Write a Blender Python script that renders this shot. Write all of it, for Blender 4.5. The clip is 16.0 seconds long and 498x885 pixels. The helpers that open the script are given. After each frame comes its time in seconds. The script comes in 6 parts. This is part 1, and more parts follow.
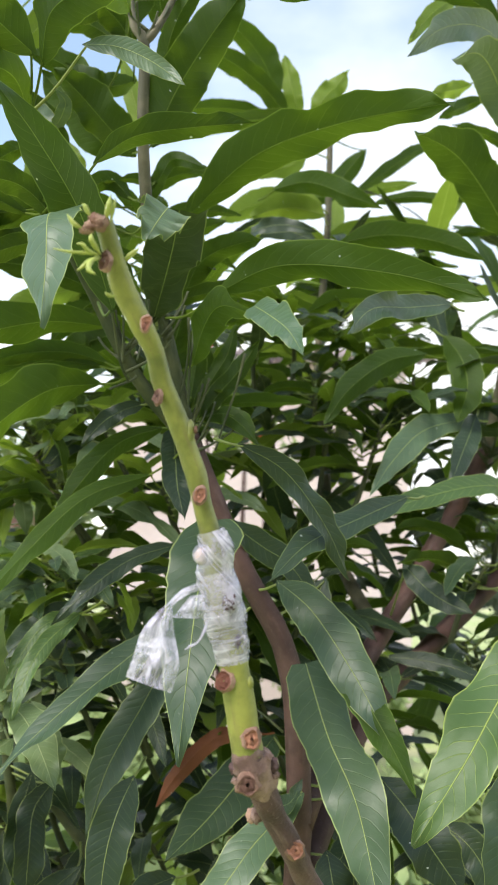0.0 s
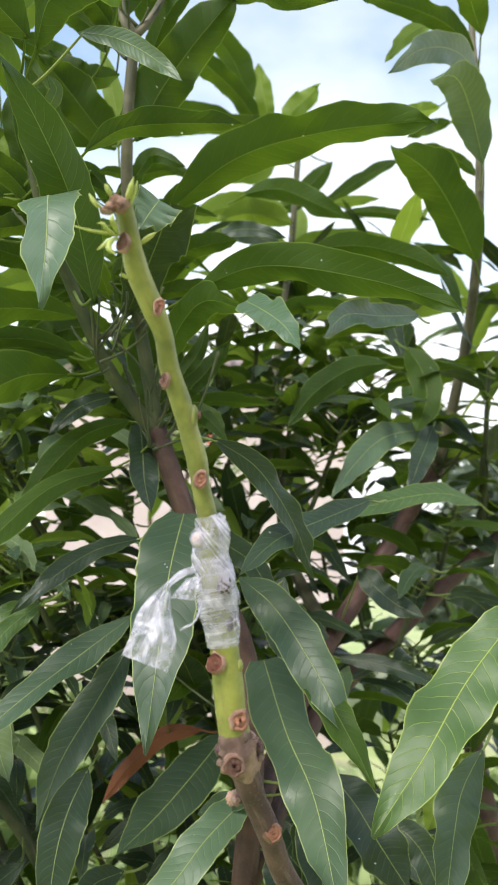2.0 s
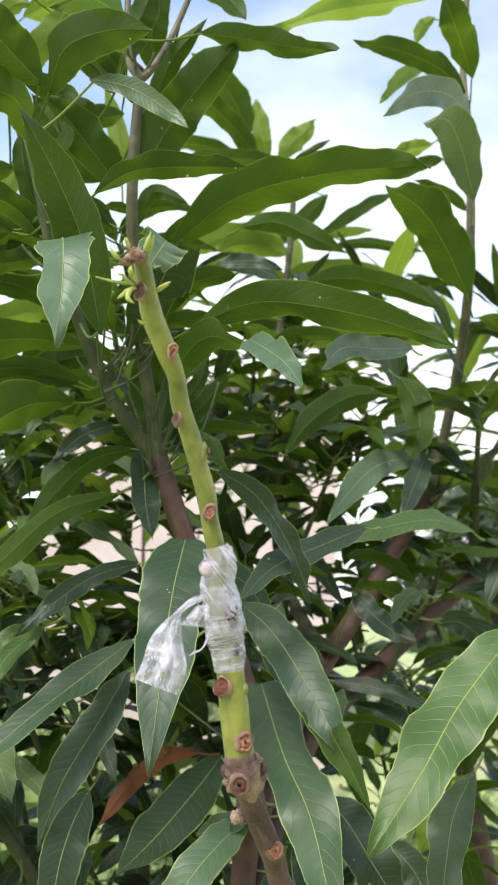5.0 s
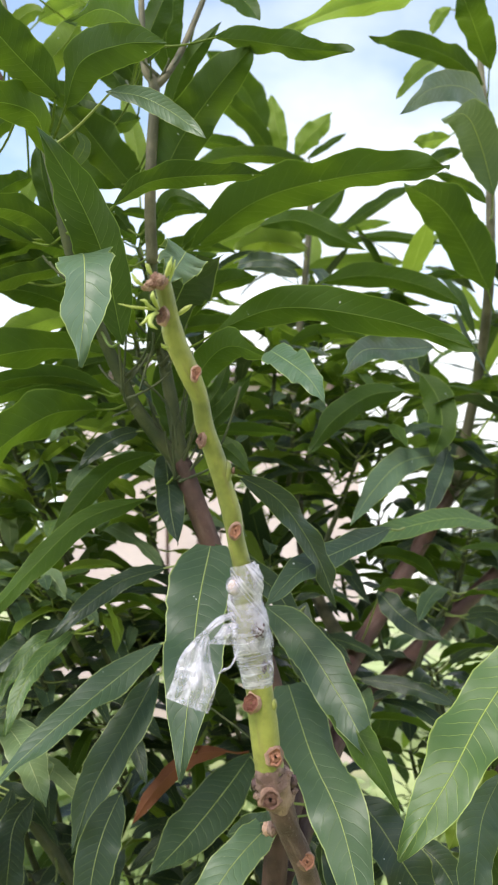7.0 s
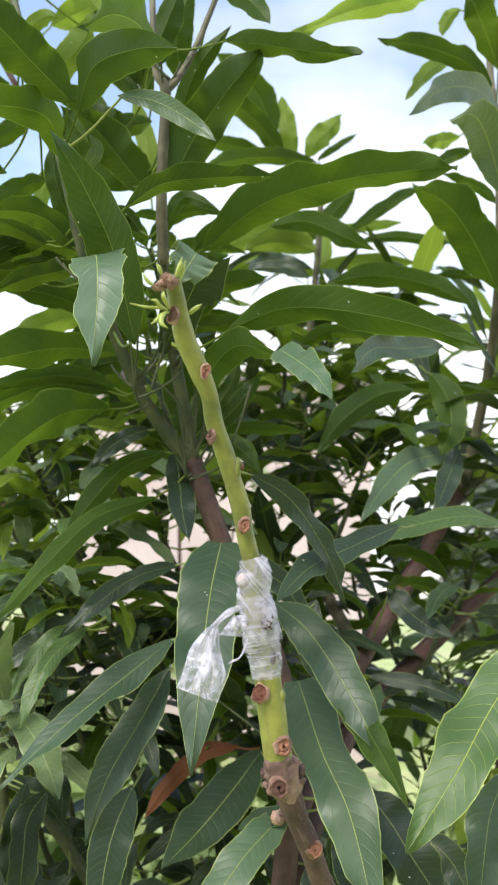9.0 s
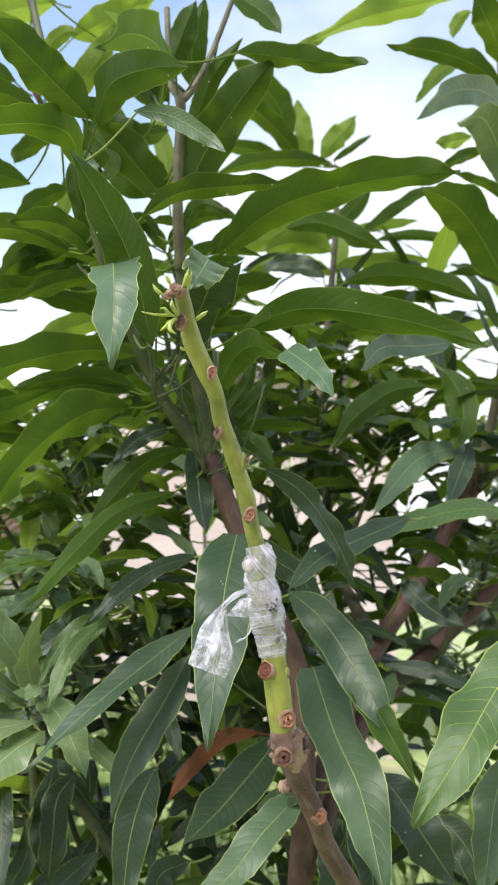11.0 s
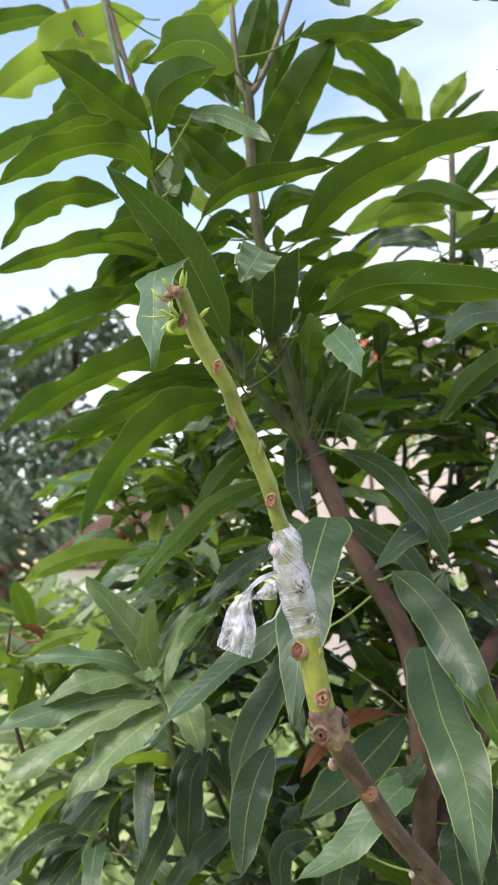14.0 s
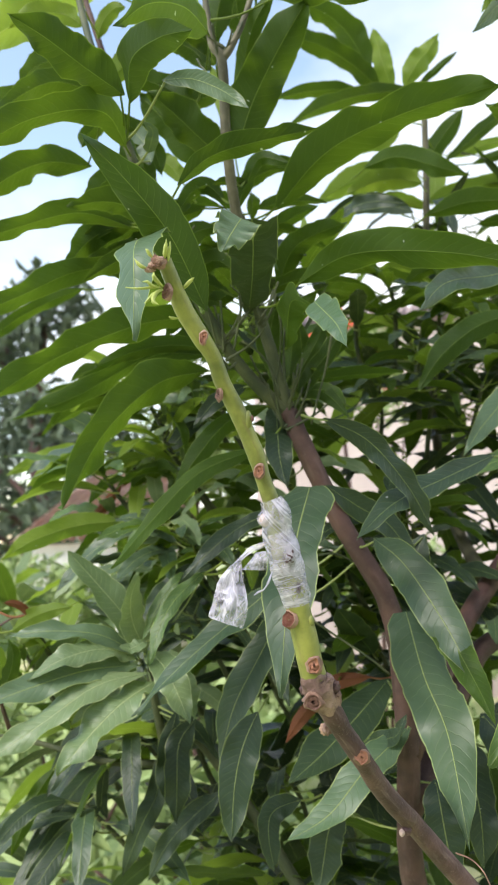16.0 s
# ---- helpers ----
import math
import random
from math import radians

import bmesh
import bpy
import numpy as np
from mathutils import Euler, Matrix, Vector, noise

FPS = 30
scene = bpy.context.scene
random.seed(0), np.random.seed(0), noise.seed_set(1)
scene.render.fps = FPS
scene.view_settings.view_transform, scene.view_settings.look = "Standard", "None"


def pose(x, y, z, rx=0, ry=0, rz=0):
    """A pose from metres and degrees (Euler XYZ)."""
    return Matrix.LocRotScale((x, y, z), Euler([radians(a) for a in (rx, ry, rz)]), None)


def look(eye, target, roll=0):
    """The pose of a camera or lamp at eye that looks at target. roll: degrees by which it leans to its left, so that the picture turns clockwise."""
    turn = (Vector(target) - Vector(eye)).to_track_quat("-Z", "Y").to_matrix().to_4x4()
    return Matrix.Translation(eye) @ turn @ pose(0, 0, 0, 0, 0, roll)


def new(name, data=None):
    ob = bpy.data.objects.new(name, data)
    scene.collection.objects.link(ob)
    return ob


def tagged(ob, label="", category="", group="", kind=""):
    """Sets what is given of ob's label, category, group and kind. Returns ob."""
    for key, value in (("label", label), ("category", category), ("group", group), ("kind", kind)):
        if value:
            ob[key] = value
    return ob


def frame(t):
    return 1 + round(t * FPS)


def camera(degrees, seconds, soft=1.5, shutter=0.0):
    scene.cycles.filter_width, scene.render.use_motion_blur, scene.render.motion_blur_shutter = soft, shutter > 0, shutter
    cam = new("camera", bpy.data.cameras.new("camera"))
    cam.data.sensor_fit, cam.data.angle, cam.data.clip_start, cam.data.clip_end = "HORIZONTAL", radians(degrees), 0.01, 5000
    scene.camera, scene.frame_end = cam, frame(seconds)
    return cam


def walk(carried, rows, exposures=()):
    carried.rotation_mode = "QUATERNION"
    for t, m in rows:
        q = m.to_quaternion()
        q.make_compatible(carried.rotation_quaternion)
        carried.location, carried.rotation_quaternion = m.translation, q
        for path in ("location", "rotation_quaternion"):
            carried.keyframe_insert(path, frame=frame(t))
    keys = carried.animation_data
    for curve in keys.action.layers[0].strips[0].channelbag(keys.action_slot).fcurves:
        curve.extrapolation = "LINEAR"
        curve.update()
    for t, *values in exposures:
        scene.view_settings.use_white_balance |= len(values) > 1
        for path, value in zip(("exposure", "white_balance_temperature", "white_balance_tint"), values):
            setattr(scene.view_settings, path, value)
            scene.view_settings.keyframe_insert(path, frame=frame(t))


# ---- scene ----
cam = camera(34.7, 16.0, soft=1.1)
PATH = [
    (0, (0.038, 0.005, 1.62), (-0.046, 1.978, 1.933), 0.7),
    (0.5, (0.02, 0.008, 1.612), (0.014, 1.981, 1.938), 0.7),
    (1, (0.017, 0.014, 1.605), (0.042, 1.986, 1.94), 1.4),
    (1.5, (0.006, -0.003, 1.614), (0.064, 1.968, 1.95), 2.2),
    (2, (0.0, -0.003, 1.605), (0.074, 1.967, 1.943), 2.7),
    (2.5, (-0.011, -0.003, 1.612), (0.055, 1.966, 1.956), 3.2),
    (3, (-0.02, 0.008, 1.613), (0.036, 1.977, 1.956), 3.5),
    (3.5, (-0.025, 0.015, 1.615), (0.023, 1.986, 1.956), 3.7),
    (4, (-0.018, -0.021, 1.623), (0.034, 1.946, 1.977), 3.5),
    (4.2, (-0.017, -0.036, 1.605), (0.076, 1.92, 2.015), 3.1),
    (6.3, (-0.002, -0.028, 1.617), (0.066, 1.94, 1.964), 2.2),
    (6.5, (-0.011, -0.034, 1.618), (0.043, 1.934, 1.974), 2.2),
    (7, (-0.014, -0.041, 1.627), (0.027, 1.926, 1.985), 2.1),
    (7.5, (-0.014, -0.032, 1.625), (0.013, 1.936, 1.983), 2.1),
    (8, (-0.019, -0.024, 1.623), (-0.008, 1.944, 1.98), 2.0),
    (8.5, (-0.015, -0.045, 1.626), (-0.005, 1.923, 1.983), 2.1),
    (9, (-0.012, -0.052, 1.622), (-0.001, 1.915, 1.981), 2.2),
    (9.5, (-0.03, -0.064, 1.619), (-0.029, 1.904, 1.979), 2.6),
    (9.7, (-0.031, -0.061, 1.618), (-0.037, 1.905, 1.983), 2.5),
    (11.8, (0.088, -0.141, 1.606), (-0.096, 1.821, 1.947), 1.1),
    (12, (0.116, -0.151, 1.595), (-0.135, 1.801, 1.95), 1.0),
    (12.5, (0.134, -0.14, 1.587), (-0.228, 1.799, 1.917), 0.3),
    (13, (0.138, -0.095, 1.581), (-0.306, 1.83, 1.891), -0.2),
    (13.5, (0.13, -0.08, 1.594), (-0.368, 1.833, 1.898), -0.4),
    (14, (0.124, -0.091, 1.617), (-0.389, 1.819, 1.918), -0.3),
    (14.5, (0.113, -0.085, 1.613), (-0.402, 1.826, 1.902), -0.3),
    (15, (0.11, -0.064, 1.613), (-0.392, 1.854, 1.877), -0.7),
    (15.5, (0.105, -0.094, 1.613), (-0.374, 1.833, 1.86), -1.1),
    (16, (0.113, -0.092, 1.618), (-0.336, 1.843, 1.844), -1.7),
]
walk(cam, [(t, look(eye, target, roll)) for t, eye, target, roll in PATH])

# a small phone lens: far things go soft
cam.data.dof.use_dof = True
cam.data.dof.focus_distance = 0.66
cam.data.dof.aperture_fstop = 15.0

# ---- light: bright hazy sky with broken cloud ----
SUN_EL, SUN_AZ = 50.0, 215.0
world = bpy.data.worlds.new("sky")
scene.world = world
world.use_nodes = True
wn, wl = world.node_tree.nodes, world.node_tree.links
wn.clear()
w_out, w_bg, w_sky = wn.new("ShaderNodeOutputWorld"), wn.new("ShaderNodeBackground"), wn.new("ShaderNodeTexSky")
w_sky.sky_type, w_sky.sun_disc = "NISHITA", False
w_sky.sun_elevation, w_sky.sun_rotation = radians(SUN_EL), radians(SUN_AZ)
w_sky.air_density, w_sky.dust_density, w_sky.ozone_density = 1.0, 0.4, 2.0
w_co, w_map = wn.new("ShaderNodeTexCoord"), wn.new("ShaderNodeMapping")
w_map.inputs["Scale"].default_value = (1.0, 1.0, 2.2)
w_map.inputs["Location"].default_value = (0.35, 0.1, 0.0)
w_noise, w_ramp = wn.new("ShaderNodeTexNoise"), wn.new("ShaderNodeValToRGB")
w_noise.inputs["Scale"].default_value, w_noise.inputs["Detail"].default_value = 1.6, 6.0
w_ramp.color_ramp.elements[0].position, w_ramp.color_ramp.elements[1].position = 0.36, 0.62
w_mix = wn.new("ShaderNodeMix")
w_mix.data_type = "RGBA"
w_mix.inputs["B"].default_value = (6.6, 6.75, 6.9, 1.0)
wl.new(w_co.outputs["Generated"], w_map.inputs["Vector"])
wl.new(w_map.outputs["Vector"], w_noise.inputs["Vector"])
w_sep, w_haze, w_add = wn.new("ShaderNodeSeparateXYZ"), wn.new("ShaderNodeMapRange"), wn.new("ShaderNodeMath")
wl.new(w_co.outputs["Generated"], w_sep.inputs["Vector"])
wl.new(w_sep.outputs["Z"], w_haze.inputs["Value"])
for key, value in (("From Min", 0.05), ("From Max", 0.75), ("To Min", 0.13), ("To Max", -0.18)):
    w_haze.inputs[key].default_value = value
wl.new(w_noise.outputs["Fac"], w_add.inputs[0])
wl.new(w_haze.outputs["Result"], w_add.inputs[1])
w_west, w_thin = wn.new("ShaderNodeMapRange"), wn.new("ShaderNodeMath")
wl.new(w_sep.outputs["X"], w_west.inputs["Value"])
for key, value in (("From Min", -0.45), ("From Max", 0.0), ("To Min", -0.21), ("To Max", 0.05)):
    w_west.inputs[key].default_value = value
wl.new(w_add.outputs["Value"], w_thin.inputs[0])
wl.new(w_west.outputs["Result"], w_thin.inputs[1])
wl.new(w_thin.outputs["Value"], w_ramp.inputs["Fac"])
wl.new(w_ramp.outputs["Color"], w_mix.inputs["Factor"])
w_gain = wn.new("ShaderNodeVectorMath")
w_gain.operation = "MULTIPLY"
w_gain.inputs[1].default_value = (2.3, 1.95, 1.62)
wl.new(w_sky.outputs["Color"], w_gain.inputs[0])
wl.new(w_gain.outputs["Vector"], w_mix.inputs["A"])
wl.new(w_mix.outputs["Result"], w_bg.inputs["Color"])
w_bg.inputs["Strength"].default_value = 0.15
wl.new(w_bg.outputs["Background"], w_out.inputs["Surface"])

sun = new("sun", bpy.data.lights.new("sun", "SUN"))
sun.data.energy, sun.data.angle, sun.data.color = 3.0, radians(26), (1.0, 0.95, 0.86)
sun_dir = Vector((math.sin(radians(SUN_AZ)) * math.cos(radians(SUN_EL)), math.cos(radians(SUN_AZ)) * math.cos(radians(SUN_EL)), math.sin(radians(SUN_EL))))
sun.matrix_world = look(sun_dir * 30, (0, 0, 0))
scene.view_settings.exposure = 0.62


# ---- materials ----
class Mat:
    """A small builder round a node material."""

    def __init__(self, name):
        self.m = bpy.data.materials.new(name)
        self.m.use_nodes = True
        self.n, self.l = self.m.node_tree.nodes, self.m.node_tree.links
        self.n.clear()
        self.out = self.n.new("ShaderNodeOutputMaterial")

    def node(self, kind, **values):
        nd = self.n.new(kind)
        for key, value in values.items():
            if isinstance(value, bpy.types.NodeSocket):
                self.l.new(value, nd.inputs[key.replace("_", " ")])
            else:
                nd.inputs[key.replace("_", " ")].default_value = value
        return nd

    def math(self, op, a, b=0.0, c=0.0, clamp=False):
        nd = self.n.new("ShaderNodeMath")
        nd.operation, nd.use_clamp = op, clamp
        for i, value in enumerate((a, b, c)):
            if isinstance(value, bpy.types.NodeSocket):
                self.l.new(value, nd.inputs[i])
            else:
                nd.inputs[i].default_value = value
        return nd.outputs[0]

    def mix(self, fac, a, b):
        nd = self.n.new("ShaderNodeMix")
        nd.data_type = "RGBA"
        for key, value in (("Factor", fac), ("A", a), ("B", b)):
            if isinstance(value, bpy.types.NodeSocket):
                self.l.new(value, nd.inputs[key])
            else:
                nd.inputs[key].default_value = value if key == "Factor" else (*value, 1.0)
        return nd.outputs["Result"]

    def ramp(self, fac, lo, hi):
        nd = self.n.new("ShaderNodeMapRange")
        nd.interpolation_type = "SMOOTHSTEP"
        self.l.new(fac, nd.inputs["Value"])
        nd.inputs["From Min"].default_value, nd.inputs["From Max"].default_value = lo, hi
        return nd.outputs["Result"]

    def noise(self, scale, detail=4.0, vector=None, rough=0.55):
        nd = self.n.new("ShaderNodeTexNoise")
        nd.inputs["Scale"].default_value, nd.inputs["Detail"].default_value, nd.inputs["Roughness"].default_value = scale, detail, rough
        self.l.new(vector or self.place(), nd.inputs["Vector"])
        return nd.outputs["Fac"]

    def place(self):
        return self.n.new("ShaderNodeNewGeometry").outputs["Position"]

    def bump(self, height, strength, distance):
        nd = self.node("ShaderNodeBump", Height=height, Strength=strength, Distance=distance)
        return nd.outputs["Normal"]

    def finish(self, shader):
        self.l.new(shader, self.out.inputs["Surface"])
        return self.m


def leaf_material(name, dark, light, rib, gloss=0.34, through_amount=0.32, through_tint=(0.30, 0.42, 0.03), spots=(0.10, 0.09, 0.03), veins=0.11, shine=0.42):
    """Leaf skin: pale midrib, fine side veins along the leaf's own axes, blotches and a waxy gloss."""
    k = Mat(name)
    uv = k.n.new("ShaderNodeUVMap")
    uv.uv_map = "leaf"
    sep = k.node("ShaderNodeSeparateXYZ", Vector=uv.outputs["UV"])
    u, v = sep.outputs["X"], sep.outputs["Y"]
    au = k.math("ABSOLUTE", u)
    rnd = k.math("FRACT", k.math("ADD", k.n.new("ShaderNodeObjectInfo").outputs["Random"], k.n.new("ShaderNodeNewGeometry").outputs["Random Per Island"]))
    # side veins run forward from the rib
    phase = k.math("ADD", k.math("MULTIPLY", v, 19.0), k.math("MULTIPLY", k.math("POWER", au, 1.3), -1.9))
    wob = k.math("MULTIPLY", k.noise(38.0, 2.0), 0.7)
    saw = k.math("ABSOLUTE", k.math("SUBTRACT", k.math("FRACT", k.math("ADD", phase, wob)), 0.5))
    vein = k.math("SUBTRACT", 1.0, k.ramp(saw, 0.0, 0.06))
    vein = k.math("MULTIPLY", vein, k.math("SUBTRACT", 1.0, k.ramp(au, 0.55, 1.0)))
    ribw = k.math("SUBTRACT", 1.0, k.ramp(au, 0.008, 0.032))
    edge = k.ramp(au, 0.94, 0.99)
    big = k.ramp(k.noise(9.0, 3.0), 0.32, 0.72)
    fine = k.noise(160.0, 3.0)
    shade = k.math("ADD", k.math("MULTIPLY", big, 0.45), k.math("MULTIPLY", rnd, 0.5))
    shade = k.math("ADD", shade, k.math("MULTIPLY", k.math("SUBTRACT", fine, 0.5), 0.35), clamp=True)
    col = k.mix(shade, dark, light)
    col = k.mix(k.math("MULTIPLY", vein, veins), col, rib)
    col = k.mix(k.math("MULTIPLY", edge, 0.6), col, rib)
    speck = k.ramp(k.noise(75.0, 5.0, rough=0.7), 0.68, 0.76)
    col = k.mix(k.math("MULTIPLY", speck, 0.6), col, spots)
    dust = k.ramp(k.noise(230.0, 4.0, rough=0.75), 0.64, 0.74)
    col = k.mix(k.math("MULTIPLY", dust, 0.22), col, (0.24, 0.26, 0.20))
    mote = k.ramp(k.noise(120.0, 1.0), 0.80, 0.83)
    col = k.mix(mote, col, (0.5, 0.52, 0.48))
    col = k.mix(k.math("MULTIPLY", ribw, 0.62), col, rib)
    height = k.math("ADD", k.math("MULTIPLY", vein, -0.25), k.math("MULTIPLY", fine, 0.35))
    height = k.math("ADD", height, k.math("MULTIPLY", ribw, 0.9))
    # the blade swells between its veins
    height = k.math("ADD", height, k.math("MULTIPLY", k.math("SUBTRACT", 0.5, k.math("POWER", k.math("SUBTRACT", 1.0, saw), 2.0)), 0.22))
    nor = k.bump(height, 0.55, 0.0014)
    rough = k.math("ADD", gloss, k.math("MULTIPLY", k.noise(26.0, 3.0), 0.22))
    skin = k.node("ShaderNodeBsdfPrincipled", Base_Color=col, Roughness=rough, Normal=nor)
    skin.inputs["Specular IOR Level"].default_value = shine
    glow = k.node("ShaderNodeBsdfTranslucent", Color=k.mix(0.55, through_tint, col), Normal=nor)
    both = k.node("ShaderNodeMixShader", Fac=through_amount)
    k.l.new(skin.outputs[0], both.inputs[1])
    k.l.new(glow.outputs[0], both.inputs[2])
    return k.finish(both.outputs[0])


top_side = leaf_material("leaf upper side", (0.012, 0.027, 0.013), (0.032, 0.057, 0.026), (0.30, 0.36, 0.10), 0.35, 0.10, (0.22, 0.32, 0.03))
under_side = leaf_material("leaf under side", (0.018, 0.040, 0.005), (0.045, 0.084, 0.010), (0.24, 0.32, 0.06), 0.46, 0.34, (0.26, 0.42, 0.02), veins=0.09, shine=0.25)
# darker copy of the under side: shade from leaves above, put in colour
shaded_under = leaf_material("shaded green under side", (0.015, 0.040, 0.008), (0.036, 0.078, 0.014), (0.24, 0.32, 0.08), 0.38, 0.16, (0.24, 0.40, 0.03), veins=0.10, shine=0.40)
# the sky's whitish sheen on open leaves, put into the skin colour
sky_sheen = leaf_material("leaf paled by sky sheen", (0.105, 0.160, 0.075), (0.190, 0.250, 0.120), (0.52, 0.56, 0.27), 0.28, 0.22, veins=0.22)
# upper side lightened to carry the sky's gloss in its base colour
sheen_green = leaf_material("green leaf with sky sheen", (0.032, 0.060, 0.031), (0.062, 0.100, 0.049), (0.38, 0.44, 0.13), 0.32, 0.10, veins=0.08)
greyish = leaf_material("grey green leaf", (0.058, 0.104, 0.056), (0.108, 0.160, 0.085), (0.42, 0.47, 0.12), 0.30, 0.15)
# young leaves; also stands for sunlit ones, their light put into colour
young = leaf_material("young or sunlit leaf", (0.125, 0.195, 0.022), (0.215, 0.295, 0.042), (0.42, 0.48, 0.13), 0.38, 0.55)
fresh = leaf_material("fresh leaf", (0.050, 0.098, 0.028), (0.084, 0.145, 0.042), (0.42, 0.50, 0.10), 0.33, 0.22, veins=0.30)
dead = leaf_material("dead leaf", (0.095, 0.030, 0.011), (0.18, 0.062, 0.022), (0.26, 0.10, 0.04), 0.6, 0.15, (0.4, 0.12, 0.03))
LEAF = dict(under=under_side, mid=under_side, cool=top_side, dark=top_side, deep=shaded_under, light=young, pale=sky_sheen, grey=greyish, soft=sheen_green, bright=fresh, dead=dead)


def bark_material(name, dark, light, fleck, scale=1.0, rough=0.7, relief=0.5, amount=0.5):
    k = Mat(name)
    uv = k.n.new("ShaderNodeUVMap")
    uv.uv_map = "bark"
    stretch = k.node("ShaderNodeMapping", Vector=uv.outputs["UV"], Scale=(1.0, 0.22, 1.0))
    long_grain = k.noise(9.0, 5.0, stretch.outputs["Vector"])
    big = k.ramp(k.noise(24.0 * scale, 4.0), 0.35, 0.68)
    fine = k.noise(420.0 * scale, 4.0)
    col = k.mix(big, dark, light)
    col = k.mix(k.math("MULTIPLY", k.ramp(long_grain, 0.5, 0.72), 0.45), col, fleck)
    dots = k.ramp(k.noise(300.0 * scale, 2.0, rough=0.8), 0.63, 0.70)
    col = k.mix(k.math("MULTIPLY", dots, amount), col, fleck)
    nor = k.bump(k.math("ADD", k.math("MULTIPLY", long_grain, 0.8), fine), relief, 0.0012)
    s = k.node("ShaderNodeBsdfPrincipled", Base_Color=col, Roughness=rough, Normal=nor)
    return k.finish(s.outputs[0])


rootstock_bark = bark_material("rootstock bark", (0.054, 0.026, 0.025), (0.128, 0.068, 0.061), (0.25, 0.175, 0.155), 1.3, 0.70, 1.0)
limb_bark = bark_material("reddish limb bark", (0.055, 0.026, 0.022), (0.105, 0.052, 0.042), (0.15, 0.095, 0.08), 1.0, 0.65, 0.5, 0.5)
twig_bark = bark_material("grey green twig bark", (0.038, 0.052, 0.020), (0.078, 0.088, 0.036), (0.11, 0.108, 0.060))
upper_bark = bark_material("pale upper twig bark", (0.070, 0.066, 0.034), (0.150, 0.132, 0.078), (0.19, 0.165, 0.110))
scion_skin = bark_material("green scion skin", (0.125, 0.142, 0.028), (0.272, 0.282, 0.058), (0.17, 0.125, 0.055), 1.6, 0.38, 0.28, 0.45)
scar_rim = bark_material("pale scar rim", (0.17, 0.090, 0.060), (0.42, 0.26, 0.19), (0.09, 0.045, 0.03), 2.0, 0.75, 0.9)
scar_face = bark_material("rusty scar face", (0.15, 0.050, 0.034), (0.38, 0.17, 0.105), (0.04, 0.016, 0.013), 2.6, 0.85, 1.0, 0.85)
node_bark = bark_material("cracked node bark", (0.13, 0.075, 0.062), (0.38, 0.25, 0.20), (0.055, 0.026, 0.022), 2.2, 0.85, 1.0, 0.9)
cut_wood = bark_material("pale cut wood", (0.46, 0.34, 0.29), (0.60, 0.47, 0.42), (0.40, 0.20, 0.16), 1.6, 0.6, 0.4, 0.4)
bud_brown = bark_material("brown bud", (0.10, 0.045, 0.030), (0.20, 0.10, 0.065), (0.30, 0.20, 0.12), 2.0, 0.75, 0.9)
dark_callus = bark_material("dark callus", (0.030, 0.014, 0.016), (0.075, 0.038, 0.042), (0.14, 0.08, 0.08), 2.0, 0.8, 0.8)
bud_green = bark_material("yellow green bud", (0.29, 0.35, 0.060), (0.42, 0.46, 0.12), (0.55, 0.54, 0.24), 2.0, 0.5, 0.3, 0.3)


def film_material(name, body, haze, line, loose):
    """Thin clear tape, whitened along its creases: wound tight, or hanging loose with creases down its length."""
    k = Mat(name)
    here = k.place()
    uv = k.n.new("ShaderNodeUVMap")
    uv.uv_map = "bark"
    if loose:
        first = k.node("ShaderNodeMapping", Vector=uv.outputs["UV"], Scale=(3.0, 2.4, 1.0), Rotation=(0.0, 0.0, 0.6))
        second = k.node("ShaderNodeMapping", Vector=here, Scale=(95.0, 95.0, 95.0))
    else:
        first = k.node("ShaderNodeMapping", Vector=here, Rotation=(0.0, 0.85, 0.0), Scale=(0.07, 0.07, 0.0075))
        second = k.node("ShaderNodeMapping", Vector=here, Rotation=(0.0, -0.22, 0.0), Scale=(0.05, 0.05, 0.0045))
        first.vector_type = second.vector_type = "TEXTURE"
    lines = []
    for turn in (first, second):
        n = k.noise(1.0, 3.0, turn.outputs["Vector"], 0.5)
        lines.append(k.math("SUBTRACT", 1.0, k.ramp(k.math("ABSOLUTE", k.math("SUBTRACT", n, 0.5)), 0.0, 0.045)))
    if not loose:
        # long slanting pulls above, tight level turns below
        height = k.node("ShaderNodeSeparateXYZ", Vector=here).outputs["Z"]
        upper = k.ramp(height, 1.585, 1.62)
        lines = [k.math("MULTIPLY", lines[0], k.math("ADD", 0.25, k.math("MULTIPLY", upper, 0.6))), k.math("MULTIPLY", lines[1], k.math("SUBTRACT", 1.0, upper))]
    crease = k.math("MAXIMUM", lines[0], k.math("MULTIPLY", lines[1], 0.4 if loose else 0.8))
    milky = k.ramp(k.noise(70.0, 3.0), 0.36, 0.62)
    nor = k.bump(k.math("ADD", crease, k.math("MULTIPLY", milky, 0.6)), 0.5, 0.0014)
    white = k.node("ShaderNodeBsdfPrincipled", Base_Color=(0.62, 0.59, 0.69, 1), Roughness=0.24, Normal=nor)
    white.inputs["Specular IOR Level"].default_value = 0.8
    clear = k.node("ShaderNodeBsdfTransparent", Color=(0.96, 0.95, 0.97, 1))
    fac = k.math("ADD", k.math("ADD", body, k.math("MULTIPLY", milky, haze)), k.math("MULTIPLY", crease, line), clamp=True)
    both = k.node("ShaderNodeMixShader", Fac=fac)
    k.l.new(clear.outputs[0], both.inputs[1])
    k.l.new(white.outputs[0], both.inputs[2])
    return k.finish(both.outputs[0])


film = film_material("clear plastic film", 0.17, 0.36, 0.42, False)
